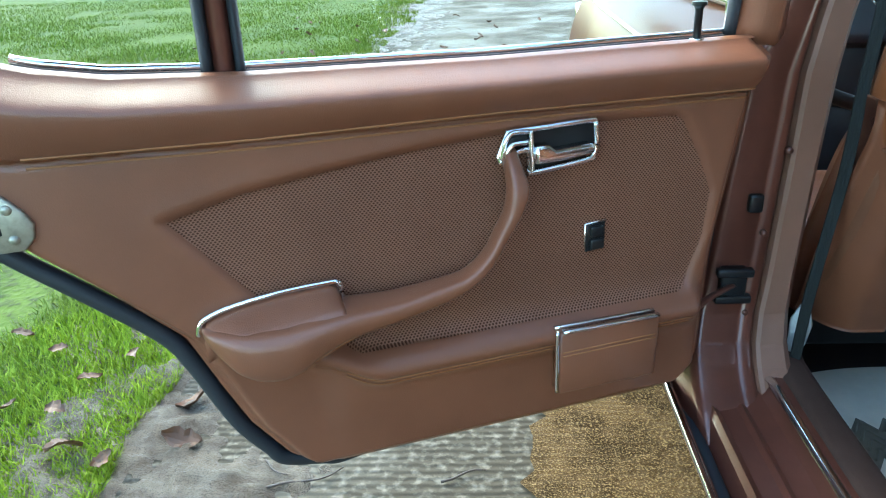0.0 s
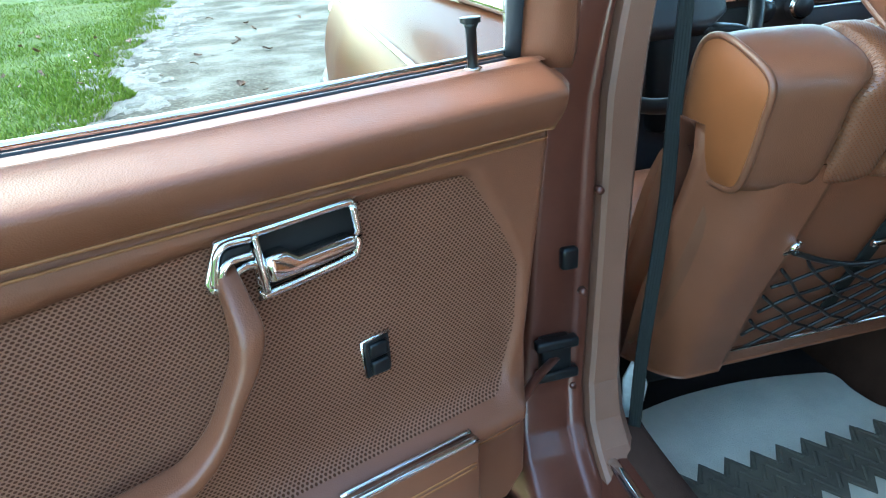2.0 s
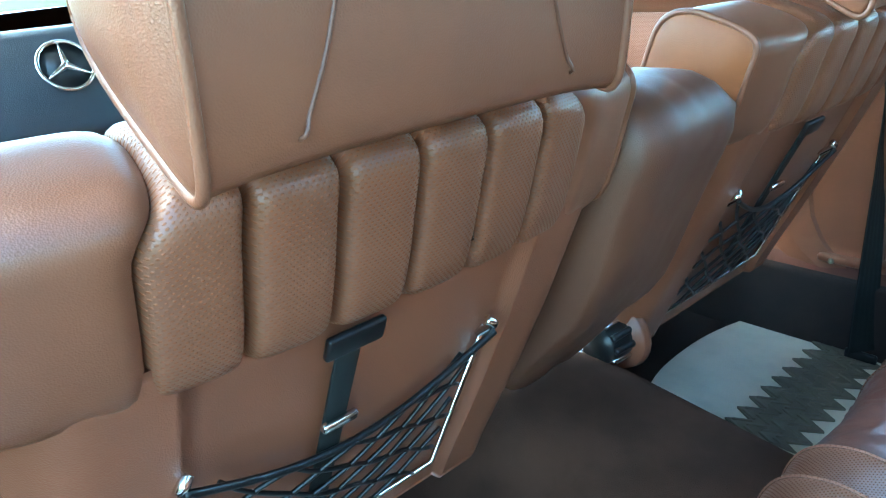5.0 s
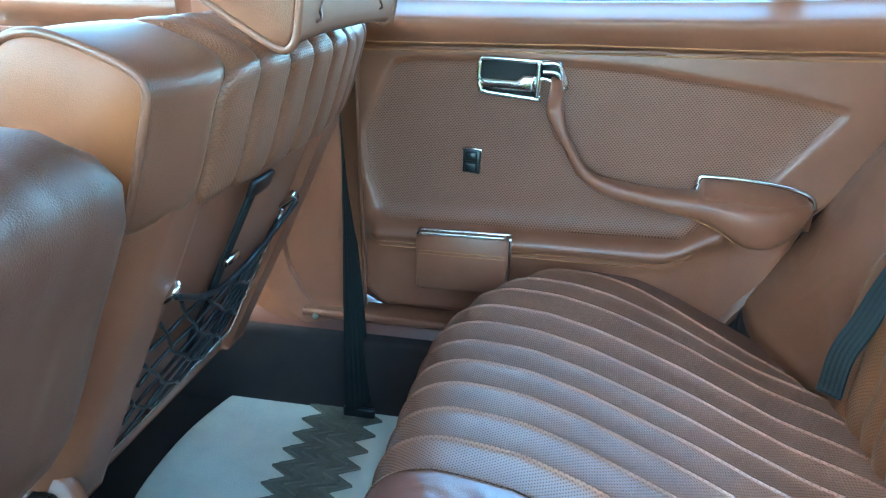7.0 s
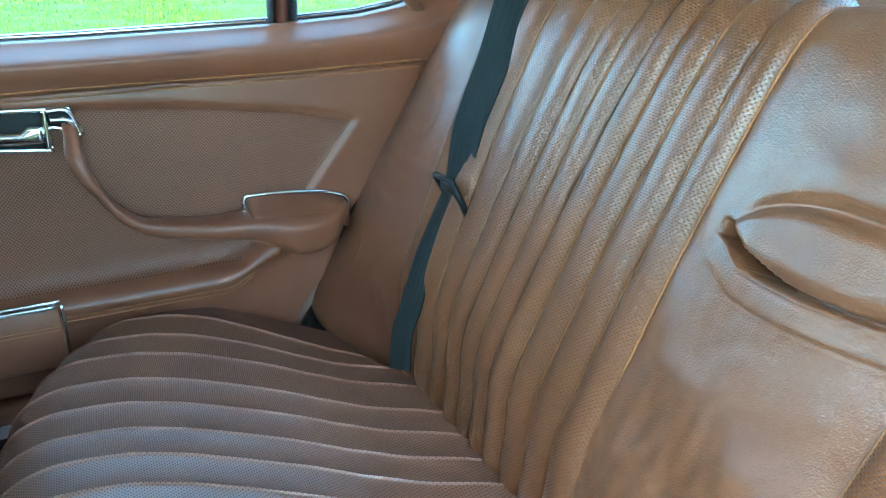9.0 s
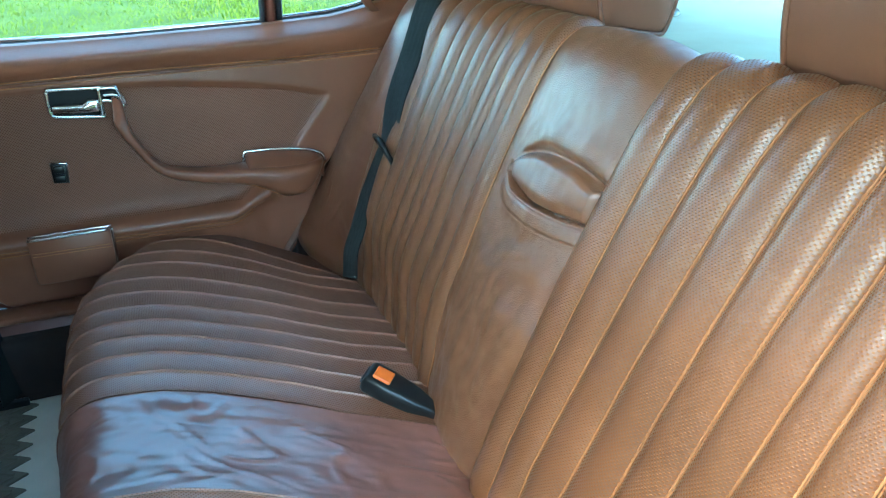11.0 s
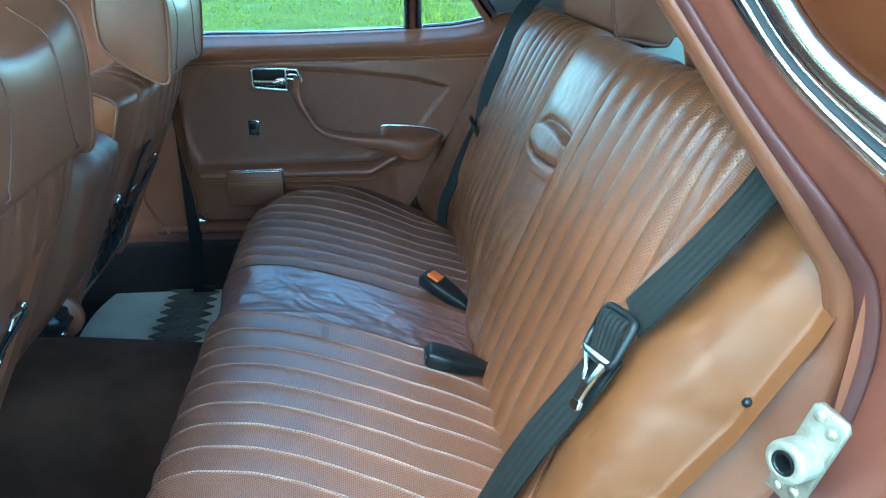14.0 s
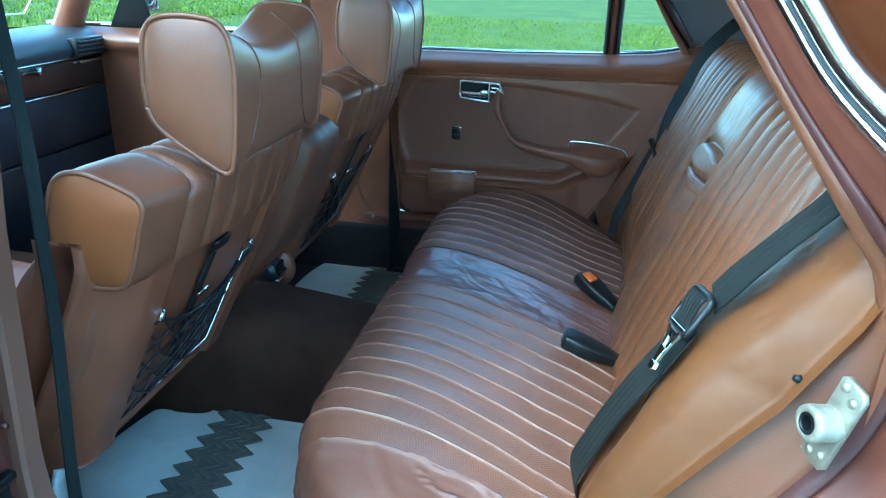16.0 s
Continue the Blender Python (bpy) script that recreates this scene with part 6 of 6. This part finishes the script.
v, f = box((0.008, 0.050, 0.026), 0.003)
link_mesh("anchor", v + [0.594, -0.05, 0.284], f, BLACK, fb, "black belt anchor")


# ---------------------------------------------------------------- dashboard, wheel, front door lining
dash = thing("dashboard", (0, 1.05, 0.5), "black padded dashboard with dark wood trim", "dashboard")
prof = [(1.250, 0.86), (1.010, 0.905), (0.890, 0.900), (0.845, 0.880), (0.835, 0.845), (0.845, 0.835)]
P = np.array([[(x, y, z) for y, z in curve_through(prof, 20)] for x in np.linspace(-0.69, 0.69, 30)])
v, f = grid(P)
link_mesh("dash_top", v, f, DASH, dash)
for z0, z1, mat, nm in ((0.752, 0.832, WOOD, "wood_fascia"), (0.60, 0.748, DASH, "lower_fascia"), (0.36, 0.598, DASH, "knee_panel")):
    v, f = box((1.38, 0.03, z1 - z0), 0.006)
    link_mesh(nm, v + [0, 0.865, (z0 + z1) / 2], f, mat, dash)
for z in (0.834, 0.750):
    v, f = tube([(-0.68, 0.846, z), (0.68, 0.846, z)], 0.0025, 6)
    link_mesh("chrome_line", v, f, CHROME, dash)
vent = link_mesh("air_vent", *[(lambda q: q[0] + [0.605, 0.838, 0.862])(box((0.13, 0.03, 0.048), 0.004)), box((0.13, 0.03, 0.048), 0.004)[1]], BLACK, dash, "slatted black air vent")
for k in range(4):
    v, f = box((0.12, 0.012, 0.003), 0.001)
    link_mesh("slat", v + [0.605, 0.821, 0.845 + k * 0.011], f, DASH, vent)
v, f = box((0.10, 0.012, 0.010), 0.003)
link_mesh("vent_slider", v + [0.62, 0.846, 0.822], f, CHROME, dash)
v, f = tube([(0.40, 0.846, 0.818), (0.40, 0.831, 0.818)], 0.010, 12)
link_mesh("lock", v, f, CHROME, dash, "round chrome glovebox lock")
v, f = box((0.36, 0.12, 0.34), 0.02)
cons = thing("centre_console", (0.0, 0.85, 0.45), "black centre console with chrome radio and dial", "console")
link_mesh("console_body", v + [0.0, 0.872, 0.69], f, BLACK, cons)
v, f = box((0.20, 0.02, 0.055), 0.004)
link_mesh("radio", v + [-0.055, 0.806, 0.803], f, BLACK, cons, "radio with a chrome face")
for k in range(4):
    v, f = box((0.035, 0.012, 0.014), 0.002)
    link_mesh("radio_key", v + [-0.115 + 0.04 * k, 0.794, 0.797], f, CHROME, cons)
for x in (0.053, 0.145):
    v, f = tube([(x, 0.815, 0.764), (x, 0.790, 0.764)], [0.030, 0.026], 20, n=4)
    link_mesh("dial", v, f, CHROME, cons, "chrome-ringed dial")
    v, f = tube([(x, 0.795, 0.764), (x, 0.780, 0.764)], [0.022, 0.020], 20, n=4)
    link_mesh("dial_face", v, f, BLACK, cons)

wheel = thing("steering_wheel", (-0.345, 0.56, 0.75), "black four-spoke steering wheel with a round badge", "steering wheel")
wt = pose(-0.345, 0.565, 0.865, 62)
a = np.linspace(0, 2 * np.pi, 49)
ring = put_at(np.stack([0.20 * np.cos(a), 0.20 * np.sin(a), 0 * a], 1), wt)
v, f = tube(ring, 0.0135, 10, n=90)
link_mesh("rim", v, f, BLACK, wheel)
v, f = plate([(-0.11, 0.055), (0.11, 0.055), (0.13, 0.02), (0.125, -0.06), (0.09, -0.085), (-0.09, -0.085), (-0.125, -0.06), (-0.13, 0.02)], 0.045, 0.015)
link_mesh("hub_pad", put_at(v - [0, 0, 0.02], wt), f, DASH, wheel)
for x, y in ((-0.16, 0.03), (0.16, 0.03), (-0.14, -0.08), (0.14, -0.08)):
    v, f = tube(put_at(np.array([(x * 0.6, y, 0.0), (x, y * 1.1, 0.0), (x * 1.15, y * 1.2, 0)]), wt), 0.018, 8, flat=0.6)
    link_mesh("spoke", v, f, BLACK, wheel)
badge_ring = put_at(np.stack([0.030 * np.cos(a), 0.030 * np.sin(a) + 0.0, 0 * a + 0.028], 1), wt)
v, f = tube(badge_ring, 0.0028, 8, n=60)
badge = link_mesh("badge_ring", v, f, CHROME, wheel, "round chrome badge")
v, f = tube(put_at(np.array([(0, 0, 0.020), (0, 0, 0.027)]), wt), 0.029, 24, up=(1, 0, 0))
link_mesh("badge_disc", v, f, BLACK, badge)
for k in range(3):
    t = math.pi / 2 + k * 2 * math.pi / 3
    v, f = tube(put_at(np.array([(0, 0, 0.028), (0.027 * math.cos(t), 0.027 * math.sin(t), 0.028)]), wt), [0.0055, 0.0012], 6, n=6)
    link_mesh("badge_bar", v, f, CHROME, badge)
v, f = tube([(-0.345, 0.60, 0.85), (-0.345, 0.95, 0.70)], 0.035, 12)
link_mesh("column", v, f, BLACK, wheel)

# front door linings
def front_door(side):
    fd = thing("front_door", (side * 0.68, 0.5, 0.43), "closed front car door lined in brown vinyl", "car door", "front doors")
    P = []
    for z in np.linspace(0.43, 0.905, 40):
        d = 0.012 + (0.03 * math.sin(math.pi * min(max((z - 0.835) / 0.07, 0), 1)) if z > 0.835 else 0) - 0.03 * step(z, 0.88, 0.905)
        P.append([(0.69 - d, y, z) for y in np.linspace(0.14, 0.93, 30)])
    v, f = grid(np.array(P))
    # the lining's shade is put into its colour: the darker edge vinyl
    link_mesh("lining", np.asarray(v) * [side, 1, 1], f, EDGE_AND_SHADE, fd, flip=(side > 0))
    o = [(0.24, 0.59), (0.62, 0.60), (0.675, 0.65), (0.698, 0.71), (0.695, 0.76), (0.665, 0.81), (0.60, 0.832), (0.24, 0.832)]
    v, f = plate(o, 0.006, 0.002)
    link_mesh("insert_panel", np.asarray(np.stack([0.682 - v[:, 2], v[:, 0], v[:, 1]], 1)) * [side, 1, 1], f, WEAVE_FINE, fd, uv=v[:, :2], smooth=False, flip=(side < 0))
    v, f = tube([(0.667, y, z) for y, z in ((0.622, 0.823), (0.522, 0.823), (0.507, 0.793), (0.522, 0.788), (0.622, 0.783), (0.632, 0.798), (0.622, 0.823))], 0.004, 8, n=60)
    hnd = link_mesh("handle_bezel", np.asarray(v) * [side, 1, 1], f, CHROME, fd, flip=(side < 0))
    v, f = box((0.008, 0.10, 0.036), 0.003)
    link_mesh("cup", np.asarray(v + [0.672, 0.572, 0.804]) * [side, 1, 1], f, BLACK, hnd, flip=(side < 0))
    v, f = box((0.012, 0.06, 0.014), 0.004)
    link_mesh("lever", np.asarray(v + [0.664, 0.582, 0.794]) * [side, 1, 1], f, CHROME, hnd, flip=(side < 0))
    v, f = tube([(0.650, 0.53, 0.808), (0.632, 0.515, 0.768), (0.625, 0.48, 0.705), (0.625, 0.41, 0.668), (0.63, 0.28, 0.66)], [0.010, 0.013, 0.017, 0.022, 0.028], 12, n=40)
    link_mesh("armrest", np.asarray(v) * [side, 1, 1], f, VINYL, fd, flip=(side < 0))


front_door(1)
front_door(-1)


# ---------------------------------------------------------------- grass, leaves, twigs
def grass_material(name, dark, light):
    m, nt, b = nodes_of(name)
    geo = nt.nodes.new("ShaderNodeNewGeometry")
    c = mixed(nt, geo.outputs["Random Per Island"], dark, light)
    big = put(nt, "ShaderNodeTexNoise", Scale=1.6, Detail=3.0)
    nt.links.new(nt.nodes.new("ShaderNodeTexCoord").outputs["Object"], big.inputs["Vector"])
    c = mixed(nt, ramp(nt, big.outputs["Fac"], 0.45, 0.75), c, (0.165, 0.195, 0.035))
    nt.links.new(c, b.inputs["Base Color"])
    b.inputs["Roughness"].default_value = 0.8
    b.inputs["Specular IOR Level"].default_value = 0.04
    b.inputs["Subsurface Weight"].default_value = 0.0
    return m


def grass(name, n, where, height, width, seed, label, mat):
    rng = np.random.default_rng(seed)
    x, y = where(rng, n)
    keep = np.array([noise.noise(Vector((a * 1.3, b * 1.3, 9.0))) > -0.33 + 0.25 * rng.random() - 0.12 for a, b in zip(x, y)])
    x, y = x[keep], y[keep]
    n = len(x)
    a = rng.uniform(0, 2 * np.pi, n)
    h = height * rng.uniform(0.45, 1.2, n)
    lean_ = rng.uniform(0.2, 1.0, n) * h
    la = rng.uniform(0, 2 * np.pi, n)
    w = width * rng.uniform(0.6, 1.3, n)
    z0 = np.full(n, -0.005)
    dx, dy = np.cos(a) * w, np.sin(a) * w
    lx, ly = np.cos(la) * lean_, np.sin(la) * lean_
    V = np.stack([np.stack([x - dx, y - dy, z0], 1), np.stack([x + dx, y + dy, z0], 1),
                  np.stack([x + dx * 0.7 + lx * 0.4, y + dy * 0.7 + ly * 0.4, z0 + h * 0.6], 1), np.stack([x - dx * 0.7 + lx * 0.4, y - dy * 0.7 + ly * 0.4, z0 + h * 0.6], 1),
                  np.stack([x + lx, y + ly, z0 + h], 1)], 1).reshape(-1, 3)
    i = np.arange(n) * 5
    F = [(k, k + 1, k + 2, k + 3) for k in i] + [(k + 3, k + 2, k + 4) for k in i]
    tagged(link_mesh(name, V, F, mat, smooth=False), label, "grass", kind="stuff")


GRASS = grass_material("grass_blades", (0.085, 0.120, 0.012), (0.168, 0.202, 0.028))
# a brighter, yellower copy for the near grass, its light put into the colour
LIT_VERGE = grass_material("verge_grass_blades", (0.15, 0.22, 0.018), (0.36, 0.42, 0.045))


def left_lawn(rng, n):
    y = rng.uniform(-0.6, 3.2, n)
    return edge_at(y) - 0.04 - rng.uniform(0, 1, n) ** 1.5 * 2.6, y


def left_far(rng, n):
    y = 2.6 + rng.uniform(0, 1, n) ** 1.4 * 11
    return edge_at(y) - 0.02 - rng.uniform(0, 1, n) ** 1.3 * (1.5 + 0.55 * y), y


def right_lawn(rng, n):
    d = rng.uniform(0, 1, n) ** 1.5 * 12
    return 1.72 + d, -0.1 + rng.normal(0, 1, n) * (1.3 + 0.42 * d)


def front_lawn(rng, n):
    y = 6 + rng.uniform(0, 1, n) ** 1.4 * 14
    return 1.9 + rng.uniform(0, 1, n) ** 1.2 * 14, y


grass("grass", 160000, left_lawn, 0.032, 0.0018, 3, "bright green short grass beside the driveway", LIT_VERGE)
grass("grass", 80000, left_far, 0.045, 0.005, 4, "bright green short grass along the driveway", GRASS)
grass("grass", 90000, right_lawn, 0.060, 0.006, 5, "bright green lawn beyond the car", GRASS)
grass("grass", 20000, front_lawn, 0.08, 0.014, 6, "bright green lawn ahead of the car", GRASS)

LEAF = surface("dead_leaf", (0.15, 0.062, 0.022), (0.07, 0.035, 0.018), rough=0.6, scale=30, grain=300, bump=0.4, random_tint=0.8)


def leaf_mesh(k):
    rng = np.random.default_rng(k)
    P = []
    for u in np.linspace(0, 1, 9):
        w = 0.026 * math.sin(math.pi * min(u * 0.97 + 0.02, 1)) ** 0.7 * (1 + 0.25 * math.sin(u * 19 + k))
        P.append([(w * a, (u - 0.5) * 0.085, 0.006 + 0.010 * a * a + 0.010 * math.sin(u * 4 + k)) for a in np.linspace(-1, 1, 5)])
    v, f = grid(np.array(P))
    me = bpy.data.meshes.new("fallen_leaf")
    me.from_pydata([tuple(q) for q in v], [], f)
    me.materials.append(LEAF)
    return me


leaves = [leaf_mesh(k) for k in range(4)]
rng = np.random.default_rng(12)
for k in range(120):
    y = rng.uniform(-0.3, 3.0) if k < 70 else rng.uniform(2.5, 9)
    x = edge_at(y) + rng.normal(-0.35, 0.45) if k < 70 else edge_at(y) + rng.normal(-0.6, 1.0)
    if k % 7 == 0:
        x = rng.uniform(-1.8, -0.9)
    ob = new("fallen_leaf", leaves[k % 4])
    ob.matrix_world = pose(x, y, 0.012 if x > edge_at(y) else 0.030, rng.uniform(-20, 20), rng.uniform(-20, 20), rng.uniform(0, 360))
    ob.scale = [rng.uniform(0.55, 1.15)] * 3
    tagged(ob, "curled brown dead leaf lying on the ground", "leaf", "fallen leaves")
TWIG = surface("wet_twig", (0.05, 0.03, 0.02), rough=0.6)
for k in range(46):
    y = rng.uniform(0.1, 1.6) if k < 22 else rng.uniform(1.6, 9)
    x = rng.uniform(-1.75, -0.85) if k < 22 else rng.uniform(-1.7, 1.2)
    a, ln = rng.uniform(0, 6.28), rng.uniform(0.04, 0.16)
    pts = [(x + ln * t * math.cos(a + 0.12 * math.sin(t * 5 + k)), y + ln * t * math.sin(a + 0.12 * math.sin(t * 5 + k)), 0.010) for t in np.linspace(0, 1, 5)]
    v, f = tube(pts, [0.003, 0.0015], 5, n=10)
    tagged(link_mesh("twig", v, f, TWIG), "thin wet dark twig on the concrete", "twig", "twigs")
